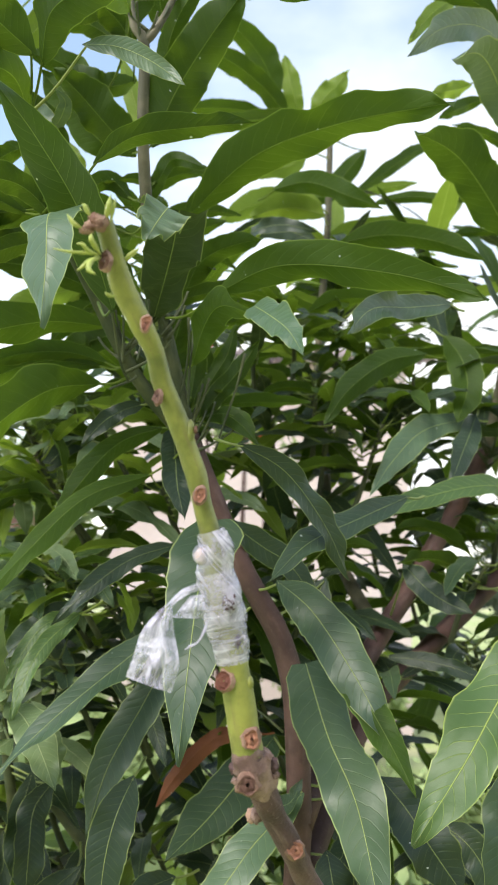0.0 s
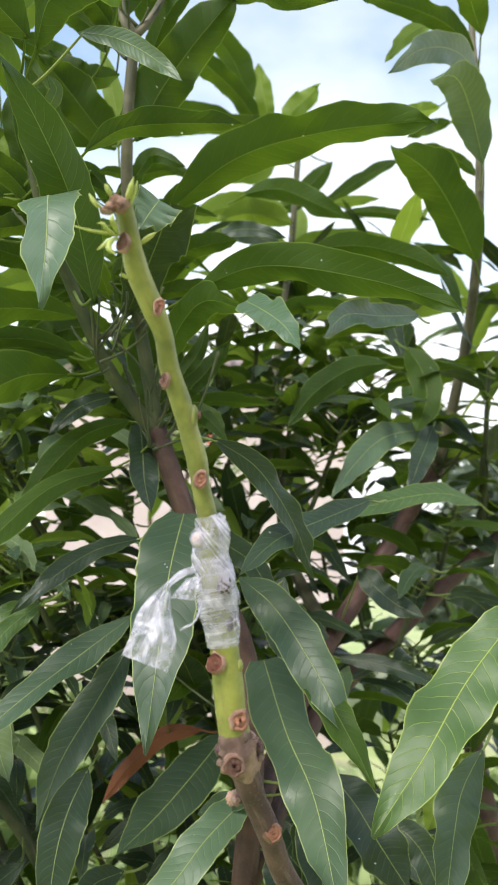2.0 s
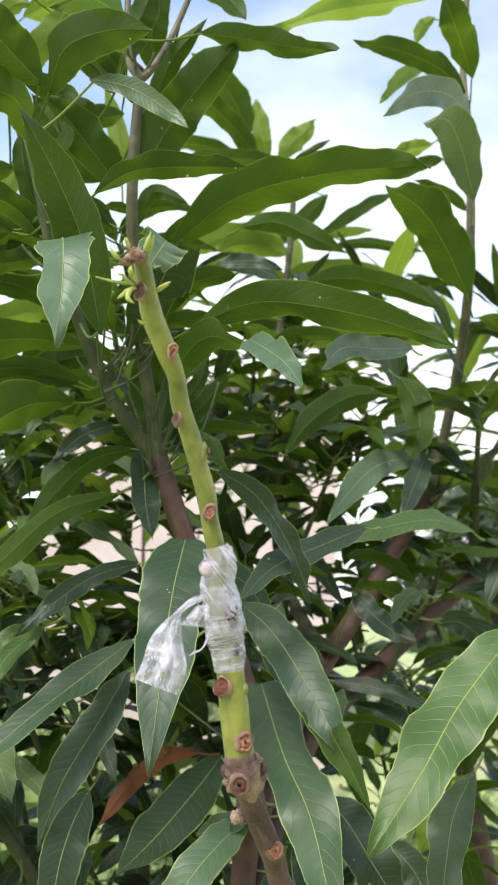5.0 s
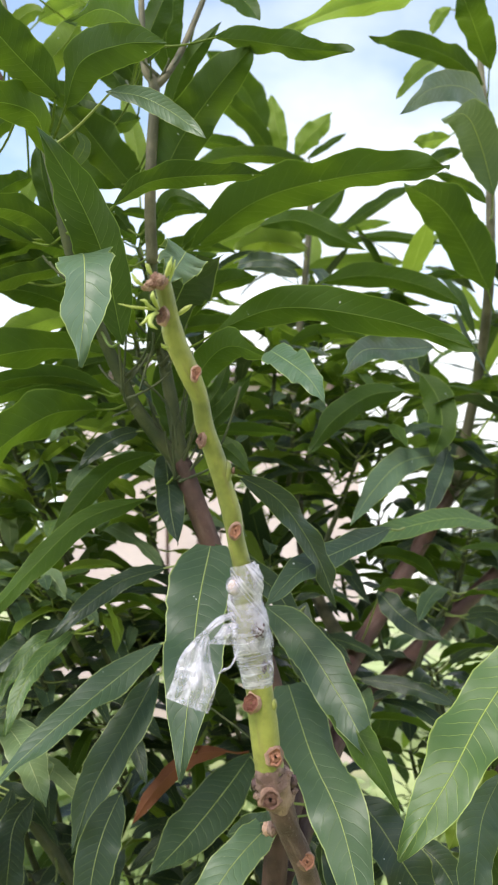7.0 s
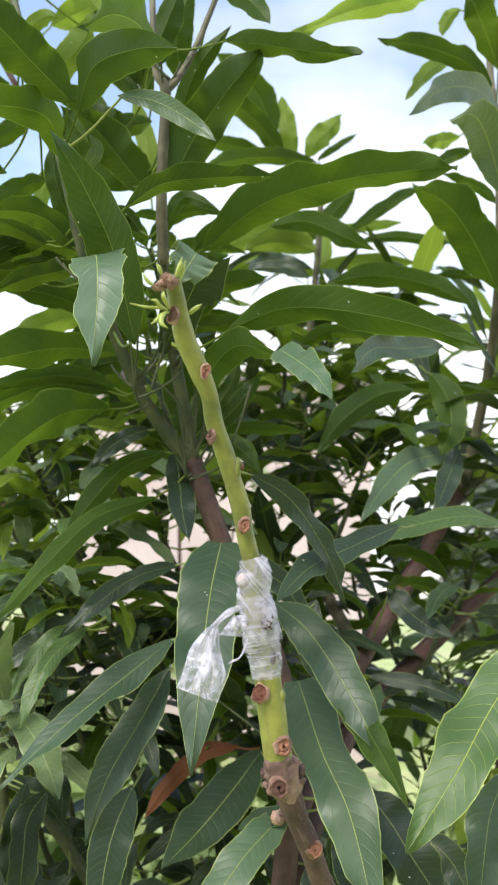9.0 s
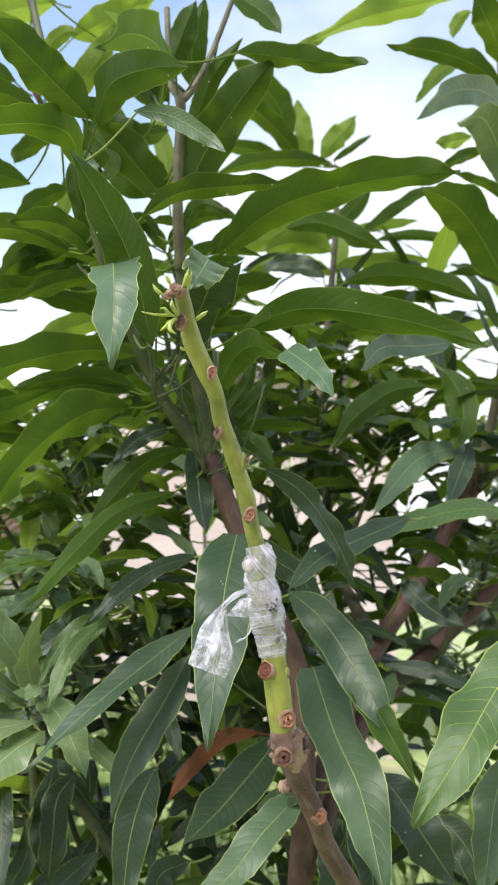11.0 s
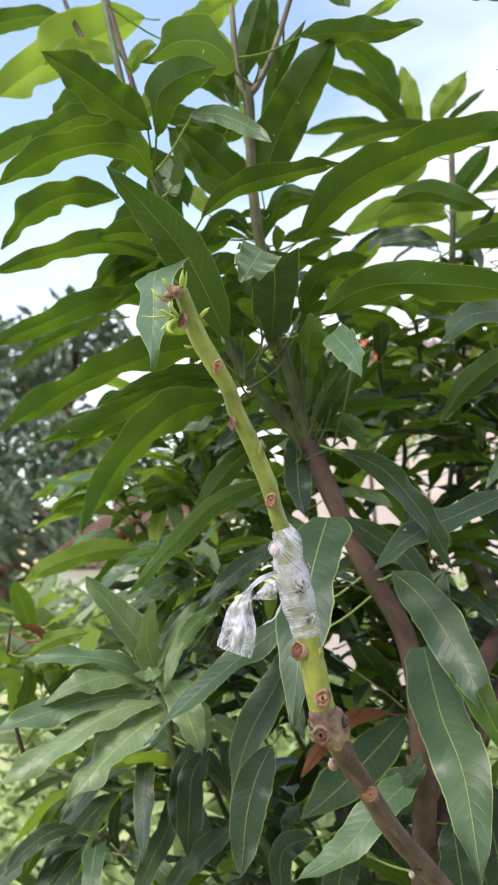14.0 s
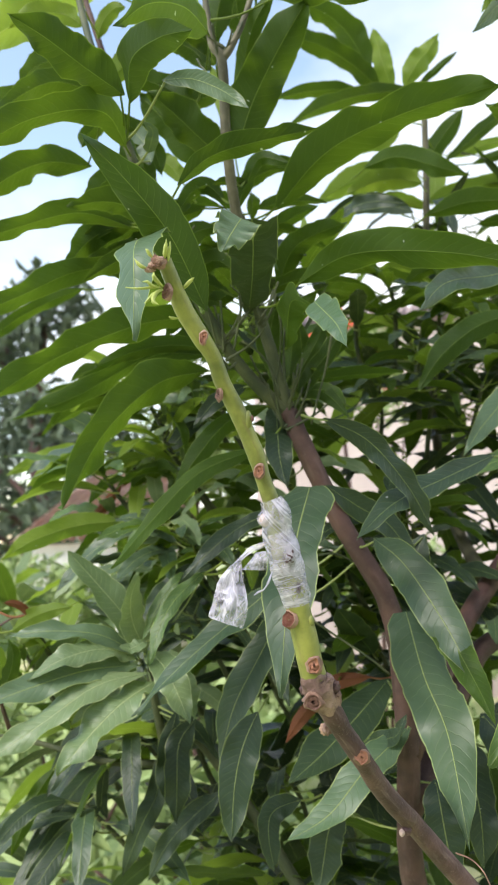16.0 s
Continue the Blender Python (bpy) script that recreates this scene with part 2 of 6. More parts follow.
loose_film = film_material("loose plastic film", 0.26, 0.34, 0.26, True)


def plain_material(name, a, b, scale, rough=0.8, relief=0.3, third=None):
    k = Mat(name)
    col = k.mix(k.ramp(k.noise(scale, 5.0), 0.35, 0.68), a, b)
    if third:
        col = k.mix(k.ramp(k.noise(scale * 0.23, 3.0), 0.48, 0.62), col, third)
    fine = k.noise(scale * 14, 4.0)
    col = k.mix(k.math("MULTIPLY", fine, 0.3), col, tuple(c * 0.6 for c in a))
    s = k.node("ShaderNodeBsdfPrincipled", Base_Color=col, Roughness=rough, Normal=k.bump(fine, relief, 0.02))
    return k.finish(s.outputs[0])


lawn = plain_material("lawn", (0.31, 0.38, 0.13), (0.47, 0.52, 0.23), 1.6, 0.9, 0.5, (0.46, 0.44, 0.24))
plaster = plain_material("pale pink plaster", (0.52, 0.42, 0.40), (0.62, 0.52, 0.50), 1.1, 0.85, 0.15)
white_wall = plain_material("white limewash", (0.70, 0.68, 0.66), (0.80, 0.79, 0.77), 1.3, 0.85, 0.15)
clay = plain_material("salmon clay tile", (0.80, 0.54, 0.47), (0.88, 0.66, 0.60), 2.0, 0.8, 0.4)
far_leaf = plain_material("dark far foliage", (0.068, 0.10, 0.064), (0.14, 0.178, 0.115), 3.0, 0.7, 0.2)
hedge_leaf = plain_material("hedge foliage", (0.20, 0.28, 0.09), (0.36, 0.44, 0.18), 5.0, 0.6, 0.2)
petal = plain_material("red petal", (0.60, 0.05, 0.04), (0.75, 0.16, 0.03), 60.0, 0.6, 0.1)


# ---- shared builders ----
def link(name, bm, mat, parent=None, label="", smooth=True):
    me = bpy.data.meshes.new(name)
    bm.to_mesh(me)
    bm.free()
    if smooth:
        me.polygons.foreach_set("use_smooth", [True] * len(me.polygons))
    me.materials.append(mat)
    ob = new(name, me)
    ob.parent = parent
    return tagged(ob, label) if label else ob


def thing(name, at, label, category, group=""):
    ob = new(name)
    ob.empty_display_size = 0.05
    ob.location = at
    bpy.context.view_layer.update()
    return tagged(ob, label, category, group)


def under(ob, parent):
    """Hang a mesh made in world coordinates under a thing."""
    ob.parent = parent
    ob.matrix_parent_inverse = parent.matrix_world.inverted()
    return ob


def glide(points, steps):
    """A smooth line through the points, and how far along each sample lies."""
    pts = [Vector(p) for p in points]
    ext = [pts[0] * 2 - pts[1], *pts, pts[-1] * 2 - pts[-2]]
    line, where = [], []
    for i in range(1, len(ext) - 2):
        a, b, c, d = ext[i - 1:i + 3]
        last = i == len(ext) - 3
        for s in range(steps + (1 if last else 0)):
            t = s / steps
            line.append(0.5 * (2 * b + (c - a) * t + (2 * a - 5 * b + 4 * c - d) * t * t + (3 * b - a - 3 * c + d) * t ** 3))
            where.append(i - 1 + t)
    return line, where


def frames_along(line, first=(1, 0, 0)):
    """Tangent, side and normal that turn as little as they can."""
    out, side = [], Vector(first)
    for i, p in enumerate(line):
        t = (line[min(i + 1, len(line) - 1)] - line[max(i - 1, 0)]).normalized()
        side = (side - t * side.dot(t)).normalized()
        out.append((t, side, t.cross(side)))
    return out


def tube(points, radii, sides=14, steps=6, rough=0.0, seed=0.0, caps=True, bm=None):
    """A tapered round limb with an uneven skin."""
    bm = bm or bmesh.new()
    uv = bm.loops.layers.uv.get("bark") or bm.loops.layers.uv.new("bark")
    line, where = glide(points, steps)
    fr = frames_along(line)
    rings, run, runs = [], 0.0, []
    for i, (p, w) in enumerate(zip(line, where)):
        k = min(int(w), len(radii) - 2)
        f = w - k
        f = f * f * (3 - 2 * f)
        r = radii[k] * (1 - f) + radii[k + 1] * f
        if i:
            run += (p - line[i - 1]).length
        runs.append(run)
        ring = []
        for j in range(sides):
            a = 2 * math.pi * j / sides
            d = fr[i][1] * math.cos(a) + fr[i][2] * math.sin(a)
            q = p + d * r
            lump = noise.noise(q * 55 + Vector((seed, 0, 0))) * 0.6 + noise.noise(q * 170 + Vector((0, seed, 0))) * 0.4
            ring.append(bm.verts.new(p + d * r * (1 + rough * lump)))
        rings.append(ring)
    for i in range(len(rings) - 1):
        for j in range(sides):
            k = (j + 1) % sides
            fc = bm.faces.new((rings[i][j], rings[i][k], rings[i + 1][k], rings[i + 1][j]))
            for loop, (x, y) in zip(fc.loops, ((j, i), (j + 1, i), (j + 1, i + 1), (j, i + 1))):
                loop[uv].uv = (x / sides, runs[y] * 12)
    if caps:
        bm.faces.new(list(reversed(rings[0])))
        bm.faces.new(rings[-1])
    return bm


SHAPE = ((0, 0.04), (0.03, 0.20), (0.08, 0.46), (0.15, 0.74), (0.24, 0.92), (0.36, 1.0), (0.52, 1.0), (0.66, 0.93), (0.77, 0.77), (0.86, 0.55), (0.925, 0.32), (0.965, 0.15), (0.99, 0.045), (1, 0.0))


def half_width(s):
    for (a, x), (b, y) in zip(SHAPE, SHAPE[1:]):
        if s <= b:
            f = (s - a) / (b - a)
            return x + (y - x) * f
    return 0.0


LIMB_LINES = {}


def leaf_mesh(points, width, face, fold=0.18, wave=0.05, twist=0.0, seed=0.0, stalk=None, cut=False, blunt=0):
    """One mango leaf: a blade bent along its rib, folded to a shallow V, with waved edges, and its stalk."""
    bm = bmesh.new()
    uv = bm.loops.layers.uv.new("leaf")
    line, _ = glide(points, 10)
    n = len(line) - 1
    run = [0.0]
    for a, b in zip(line, line[1:]):
        run.append(run[-1] + (b - a).length)
    face = Vector(face)
    cross = (-1.0, -0.55, -0.09, 0.0, 0.09, 0.55, 1.0)
    rows, prev = [], None
    if cut:
        prev = (line[-4] - line[-9]).cross(face).normalized()
    for i, p in enumerate(line):
        s = run[i] / run[-1]
        t = (line[min(i + 1, n)] - line[max(i - 1, 0)]).normalized()
        side = t.cross(face)
        if (side.length < 0.25 or (cut and s < 0.55)) and prev is not None:
            side = prev - t * prev.dot(t)
        side.normalize()
        if prev is not None:
            side = (side * 0.6 + (prev - t * prev.dot(t)).normalized() * 0.4).normalized()
        prev = side.copy()
        if twist:
            side = Matrix.Rotation(radians(twist) * (s - 0.35), 3, t) @ side
        up = side.cross(t)
        h = width * 0.5 * half_width((0, 0.30, 0)[blunt] + (1, 0.70, 0.5)[blunt] * s)
        if cut:
            h = width * 0.5 * (min(1.0, 0.2 + s * 6) if s < 0.5 else 1.0 - 0.5 * (s - 0.5) if s < 0.74 else 0.88 * max(0.0, 1 - ((s - 0.74) / 0.26) ** 1.3))
        if blunt == 1:
            h *= min(1.0, 0.55 + 6 * s)
        row = []
        for c in cross:
            edge = abs(c)
            ripple = math.sin(s * (11 + seed % 5) + seed * 3 + (1.9 if c > 0 else 0)) * 0.6 + noise.noise(Vector((s * 8, c * 2, seed))) * 1.0 + math.sin(s * 29 + seed * 5 + (2.3 if c > 0 else 0)) * 0.28
            lift = (fold * edge - 0.12 * edge * edge) * h + wave * width * ripple * edge ** 2 * min(1, 4 * s) + (0.018 * width if c == 0 else 0)
            jag = 1 + ((0.34 if cut else 0.20) * noise.noise(Vector((s * 5.5, c * 3, seed + 9))) + (0.14 if cut else 0.07) * noise.noise(Vector((s * 21, c * 3, seed)))) * edge
            row.append(bm.verts.new(p + side * c * h * jag + up * lift))
        rows.append((row, s))
    for (a, s0), (b, s1) in zip(rows, rows[1:]):
        for j in range(len(cross) - 1):
            fc = bm.faces.new((a[j], a[j + 1], b[j + 1], b[j]))
            for loop, (c, s) in zip(fc.loops, ((cross[j], s0), (cross[j + 1], s0), (cross[j + 1], s1), (cross[j], s1))):
                loop[uv].uv = (c, s)
    # stalk
    if stalk is not None:
        end = Vector(stalk)
        t0 = (line[1] - line[0]).normalized()
        mid = line[0] * 0.5 + end * 0.5 - Vector((0, 0, 1)) * (end - line[0]).length * 0.08
        st, _ = glide((end, mid, line[0] + t0 * 0.006), 4)
        rings = []
        for i, (p, f) in enumerate(zip(st, frames_along(st))):
            r = 0.0019 - 0.0007 * i / len(st)
            rings.append([bm.verts.new(p + (f[1] * math.cos(a) + f[2] * math.sin(a)) * r) for a in (0, 1.26, 2.51, 3.77, 5.03)])
        for a, b in zip(rings, rings[1:]):
            for j in range(5):
                fc = bm.faces.new((a[j], a[(j + 1) % 5], b[(j + 1) % 5], b[j]))
                for loop in fc.loops:
                    loop[uv].uv = (0.0, 0.3)
    return bm


COUNT = [0]


def leaf(limb, a, b, c, d, width, face, hue="mid", twist=0.0, wavy=0, flat=0, cut=0, blunt=0):
    COUNT[0] += 1
    seed = COUNT[0] * 1.37
    near = min(LIMB_LINES[limb.name], key=lambda p: (p - Vector(a)).length)
    gap = (near - Vector(a)).length
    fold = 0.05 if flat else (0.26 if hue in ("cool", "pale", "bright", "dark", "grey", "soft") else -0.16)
    if gap > 0.17:
        near = Vector(a) + (Vector(a) - Vector(b)).normalized() * 0.03 + Vector((0, 0.01, -0.008))
    bm = leaf_mesh((a, b, c, d), width * (1.0 if cut or blunt else 0.88), face, fold, 0.12 * wavy if wavy else 0.10 + 0.13 * ((seed * 0.7) % 1.0), twist, seed, None if cut or blunt == 1 else near, cut, blunt)
    label = {"dead": "dry curled rusty brown mango leaf", "light": "yellow-green mango leaf, young or sunlit"}.get(hue, "")
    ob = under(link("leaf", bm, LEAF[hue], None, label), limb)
    return ob


def limb(tree, name, points, radii, mat, label="", rough=0.10, sides=14):
    ob = under(link(name, tube(points, radii, sides, 6, rough, len(LIMB_LINES) * 2.1), mat, None, label), tree)
    LIMB_LINES[ob.name] = glide(points, 10)[0]
    return ob


# ---- ground ----
bm = bmesh.new()
N = 60
grid = {}
for i in range(N + 1):
    for j in range(N + 1):
        x, y = [(abs(q) ** 2.6) * (1 if q > 0 else -1) * 400 for q in (2 * i / N - 1, 2 * j / N - 1)]
        grid[i, j] = bm.verts.new((x, y + 4, 0.05 * noise.noise(Vector((x * 0.5, y * 0.5, 0))) if abs(x) + abs(y) < 60 else 0.0))
for i in range(N):
    for j in range(N):
        bm.faces.new((grid[i, j], grid[i + 1, j], grid[i + 1, j + 1], grid[i, j + 1]))
ground = tagged(link("ground", bm, lawn), "rough sunlit lawn with yellowed patches behind the tree", "ground", kind="structure")


# ---- the tree that carries the graft ----
TRUNK = (0.30, 1.12, 0.0)
tree = thing("mango_tree", TRUNK, "leafy young mango tree with long dark green leaves", "tree")
trunk = limb(tree, "trunk", ((0.30, 1.12, -0.05), (0.30, 1.12, 0.25), (0.29, 1.10, 0.55), (0.27, 1.08, 0.80)), (0.050, 0.040, 0.034, 0.028), limb_bark, "reddish brown mango trunk")
limb_main = limb(tree, "branch", ((0.285, 1.09, 0.62), (0.15, 1.05, 0.95), (0.062, 1.01, 1.145), (0.060, 1, 1.352), (0.046, 1, 1.51), (-0.015, 0.99, 1.631), (-0.074, 0.98, 1.769), (-0.079, 0.98, 1.785)), (0.020, 0.018, 0.0162, 0.0150, 0.0142, 0.0134, 0.0132, 0.0122), limb_bark, "reddish brown bare branch")
limb_left = limb(tree, "branch", ((-0.077, 0.98, 1.779), (-0.112, 0.96, 1.813), (-0.149, 0.93, 1.864), (-0.183, 0.89, 1.935), (-0.208, 0.84, 1.991), (-0.237, 0.8, 2.1), (-0.263, 0.8, 2.169), (-0.309, 0.84, 2.29), (-0.366, 0.9, 2.463)), (0.0104, 0.0091, 0.0082, 0.0076, 0.0066, 0.0055, 0.0054, 0.0049, 0.0042), twig_bark, "grey-green young branch")
limb_mid = limb(tree, "branch", ((-0.077, 0.98, 1.777), (-0.093, 0.96, 1.851), (-0.113, 0.94, 1.942), (-0.127, 0.91, 2.036)), (0.0102, 0.0088, 0.0078, 0.0068), twig_bark, "grey-green young branch")
limb_top = limb(tree, "branch", ((-0.124, 0.91, 2.024), (-0.128, 0.89, 2.076), (-0.129, 0.87, 2.14), (-0.129, 0.86, 2.233), (-0.144, 0.86, 2.267), (-0.156, 0.87, 2.382)), (0.0076, 0.0072, 0.0069, 0.0066, 0.0048, 0.004), upper_bark, "pale grey-brown young branch")
limb_side = limb(tree, "branch", ((-0.133, 0.86, 2.232), (-0.115, 0.86, 2.253), (-0.093, 0.87, 2.313), (-0.058, 0.88, 2.437)), (0.005, 0.0045, 0.004, 0.0035), upper_bark, "pale grey-brown young branch")
limb_right = limb(tree, "branch", ((0.062, 1, 1.322), (0.129, 1.12, 1.454), (0.182, 1.22, 1.523), (0.249, 1.3, 1.605), (0.346, 1.38, 1.747), (0.393, 1.42, 1.817), (0.407, 1.42, 1.836)), (0.014, 0.0145, 0.015, 0.015, 0.0145, 0.017, 0.010), limb_bark, "reddish brown forking branch")
limb_rise = limb(tree, "branch", ((0.398, 1.42, 1.819), (0.42, 1.4, 1.93), (0.431, 1.35, 2.047), (0.418, 1.25, 2.18), (0.404, 1.2, 2.395), (0.392, 1.2, 2.535), (0.399, 1.2, 2.693)), (0.011, 0.0095, 0.009, 0.0085, 0.007, 0.006, 0.005), upper_bark, "pale grey-brown young branch")
limb_out = limb(tree, "branch", ((0.398, 1.42, 1.819), (0.433, 1.43, 1.841), (0.481, 1.46, 1.878), (0.58, 1.5, 1.945)), (0.009, 0.0085, 0.008, 0.007), twig_bark, "grey-green young branch")
LIMB_LINES[limb_right.name] = LIMB_LINES[limb_right.name] + LIMB_LINES[limb_rise.name] + LIMB_LINES[limb_out.name]
limb(tree, "branch", ((0.059, 1, 1.255), (0.148, 1.15, 1.413), (0.205, 1.25, 1.452), (0.34, 1.36, 1.555), (0.458, 1.42, 1.651), (0.608, 1.5, 1.766)), (0.016, 0.0155, 0.015, 0.0145, 0.014, 0.013), limb_bark, "reddish brown bare branch")
limb_low = limb(tree, "branch", ((0.285, 1.10, 0.50), (-0.241, 1.18, 1.246), (-0.324, 1.15, 1.259), (-0.42, 1.12, 1.269), (-0.522, 1.1, 1.299), (-0.612, 1.1, 1.311)), (0.012, 0.009, 0.0065, 0.0055, 0.004, 0.002), twig_bark, "thin brown side branch")
limb_low_b = limb(tree, "branch", ((-0.324, 1.15, 1.265), (-0.328, 1.13, 1.328), (-0.335, 1.1, 1.421), (-0.338, 1.09, 1.444)), (0.009, 0.007, 0.006, 0.005), twig_bark, "grey-green young branch")
LIMB_LINES[limb_low.name] = LIMB_LINES[limb_low.name] + LIMB_LINES[limb_low_b.name]
limb_back = limb(tree, "branch", ((0.186, 1.25, 1.52), (0.13, 1.45, 1.67), (0.118, 1.55, 1.877), (0.108, 1.58, 2.038), (0.127, 1.56, 2.295), (0.134, 1.54, 2.528)), (0.012, 0.010, 0.009, 0.008, 0.007, 0.006), upper_bark, "pale grey-brown young branch")

# a reddish young shoot at the tree's edge
limb_young = limb(tree, "shoot", ((-0.561, 1.1, 1.295), (-0.542, 1.02, 1.389), (-0.544, 1, 1.474), (-0.535, 0.99, 1.536)), (0.004, 0.003, 0.0025, 0.0015), limb_bark, "thin reddish young shoot", 0.1, 8)
limb(tree, "shoot", ((-0.544, 1, 1.482), (-0.51, 0.99, 1.501), (-0.468, 0.98, 1.514)), (0.002, 0.0016, 0.001), limb_bark, "thin reddish young shoot", 0.1, 8)

leaf(limb_left, (-0.164, 0.67, 1.931), (-0.137, 0.558, 1.877), (-0.1295, 0.535, 1.829), (-0.1295, 0.530, 1.783), 0.047, (-0.34, -0.86, 0.39), hue="grey", flat=1, cut=1, wavy=.7)
# under side in view wears the darker upper skin to stand for shade
leaf(limb_mid, (-0.127, 0.96, 1.917), (-0.098, 0.86, 1.932), (-0.073, 0.76, 1.938), (-0.056, 0.68, 1.94), 0.056, (-0.05, -0.07, -1), hue="dark", blunt=2)
leaf(limb_mid, (-0.066, 0.675, 1.939), (-0.068, 0.66, 1.926), (-0.073, 0.65, 1.911), (-0.078, 0.64, 1.894), 0.044, (0.45, -0.8, 0.39), hue="grey", blunt=1)
leaf(limb_mid, (-0.074, 0.96, 1.867), (-0.046, 0.82, 1.873), (-0.018, 0.7, 1.856), (0.023, 0.6, 1.812), 0.040, (-0.74, -0.08, -0.66), hue="under", wavy=1.5)
leaf(limb_mid, (0.015, 0.612, 1.826), (0.028, 0.575, 1.806), (0.042, 0.545, 1.785), (0.052, 0.52, 1.76), 0.027, (-0.47, -0.66, 0.59), hue="grey", wavy=1.2, blunt=1)
leaf(limb_mid, (-0.08, 0.94, 2.056), (0.002, 0.86, 2.089), (0.097, 0.79, 2.088), (0.207, 0.74, 2.08), 0.068, (-0.29, -0.37, -0.88), hue="under")
leaf(limb_mid, (-0.037, 0.84, 1.917), (0.036, 0.79, 1.93), (0.142, 0.75, 1.906), (0.229, 0.72, 1.869), 0.053, (-0.39, -0.64, -0.66), hue="under")
leaf(limb_top, (-0.119, 0.88, 2.113), (-0.093, 0.87, 2.174), (-0.053, 0.85, 2.229), (-0.008, 0.83, 2.28), 0.072, (0.35, -0.77, -0.53), hue="under")
leaf(limb_left, (-0.158, 0.70, 2.120), (-0.122, 0.69, 2.110), (-0.086, 0.675, 2.084), (-0.051, 0.66, 2.049), 0.023, (-0.47, -0.87, -0.15), hue="grey", wavy=1.3)
leaf(limb_left, (-0.2, 0.71, 2.105), (-0.174, 0.65, 2.116), (-0.126, 0.6, 2.101), (-0.084, 0.574, 2.085), 0.048, (-0.62, -0.4, -0.67), hue="under", wavy=.8)
leaf(limb_left, (-0.206, 0.71, 2.116), (-0.24, 0.68, 2.137), (-0.271, 0.65, 2.158), (-0.301, 0.62, 2.173), 0.056, (0.12, -0.65, -0.75), hue="under")
leaf(limb_left, (-0.232, 0.78, 2.091), (-0.239, 0.72, 2.107), (-0.289, 0.65, 2.069), (-0.341, 0.6, 2.008), 0.051, (0.66, -0.06, -0.75), hue="under")
leaf(limb_left, (-0.34, 0.95, 2.272), (-0.386, 0.9, 2.271), (-0.416, 0.85, 2.226), (-0.428, 0.82, 2.184), 0.043, (0.9, -0.19, -0.39), hue="under")
leaf(limb_left, (-0.45, 0.98, 2.31), (-0.486, 0.94, 2.283), (-0.506, 0.88, 2.23), (-0.537, 0.82, 2.16), 0.044, (0.97, -0.14, -0.21), hue="under")
leaf(limb_left, (-0.421, 1.05, 2.391), (-0.442, 1.02, 2.386), (-0.461, 0.98, 2.355), (-0.473, 0.95, 2.31), 0.042, (0.92, -0.16, -0.37), hue="under")
leaf(limb_left, (-0.383, 1.1, 2.575), (-0.439, 1.05, 2.518), (-0.504, 0.98, 2.432), (-0.555, 0.92, 2.342), 0.114, (0.83, -0.1, -0.54), hue="light")
leaf(limb_left, (-0.517, 1.05, 2.568), (-0.54, 1, 2.536), (-0.571, 0.95, 2.494), (-0.617, 0.9, 2.438), 0.042, (0.85, -0.08, -0.52), hue="under")
leaf(limb_top, (-0.144, 0.85, 2.27), (-0.149, 0.76, 2.246), (-0.165, 0.68, 2.199), (-0.187, 0.64, 2.15), 0.062, (0.96, -0.04, -0.28), hue="under", flat=1)
leaf(limb_left, (-0.135, 0.78, 1.876), (-0.144, 0.68, 1.931), (-0.159, 0.59, 1.957), (-0.176, 0.533, 1.973), 0.052, (0.40, -0.45, -0.80), hue="deep", wavy=1.5)
leaf(limb_top, (-0.158, 0.98, 2.156), (-0.193, 0.96, 2.19), (-0.226, 0.94, 2.223), (-0.255, 0.92, 2.246), 0.066, (-0.16, -0.76, -0.63), hue="under")
leaf(limb_left, (-0.142, 0.7, 1.996), (-0.106, 0.71, 2.029), (-0.049, 0.72, 2.044), (0.011, 0.73, 2.054), 0.033, (0.3, -0.51, -0.81), hue="under")
leaf(limb_top, (-0.13, 1, 2.129), (-0.147, 1, 2.133), (-0.165, 0.99, 2.131), (-0.18, 0.98, 2.125), 0.017, (0.4, -0.58, -0.71), hue="under")
leaf(limb_back, (0.116, 1.5, 2.516), (0.019, 1.45, 2.493), (-0.06, 1.4, 2.453), (-0.127, 1.35, 2.397), 0.044, (0.62, -0.5, -0.6), hue="mid")
leaf(limb_back, (0.008, 1.5, 2.529), (-0.049, 1.48, 2.531), (-0.104, 1.45, 2.518), (-0.164, 1.42, 2.496), 0.038, (0.44, -0.51, -0.73), hue="mid")
leaf(limb_top, (-0.059, 0.85, 2.302), (-0.013, 0.82, 2.277), (0.053, 0.78, 2.24), (0.102, 0.75, 2.217), 0.036, (-0.59, -0.27, -0.76), hue="under")
leaf(limb_back, (0.049, 1.5, 2.52), (0.001, 1.46, 2.561), (-0.063, 1.42, 2.594), (-0.137, 1.38, 2.606), 0.057, (-0.03, -0.6, -0.8), hue="under")
leaf(limb_back, (0.025, 1.5, 2.554), (0.001, 1.47, 2.618), (-0.041, 1.44, 2.663), (-0.102, 1.4, 2.688), 0.067, (-0.23, -0.7, -0.68), hue="under")
leaf(limb_back, (0.072, 1.52, 2.533), (0.056, 1.5, 2.576), (0.046, 1.5, 2.623), (0.037, 1.5, 2.666), 0.047, (-0.09, -1, -0.02), hue="light")
leaf(limb_back, (0.095, 1.52, 2.534), (0.119, 1.51, 2.572), (0.146, 1.52, 2.607), (0.171, 1.53, 2.645), 0.052, (0.43, -0.9, -0.08), hue="light")
leaf(limb_back, (0.12, 1.53, 2.536), (0.146, 1.53, 2.557), (0.176, 1.53, 2.58), (0.208, 1.54, 2.608), 0.017, (0.25, -0.91, -0.32), hue="mid")
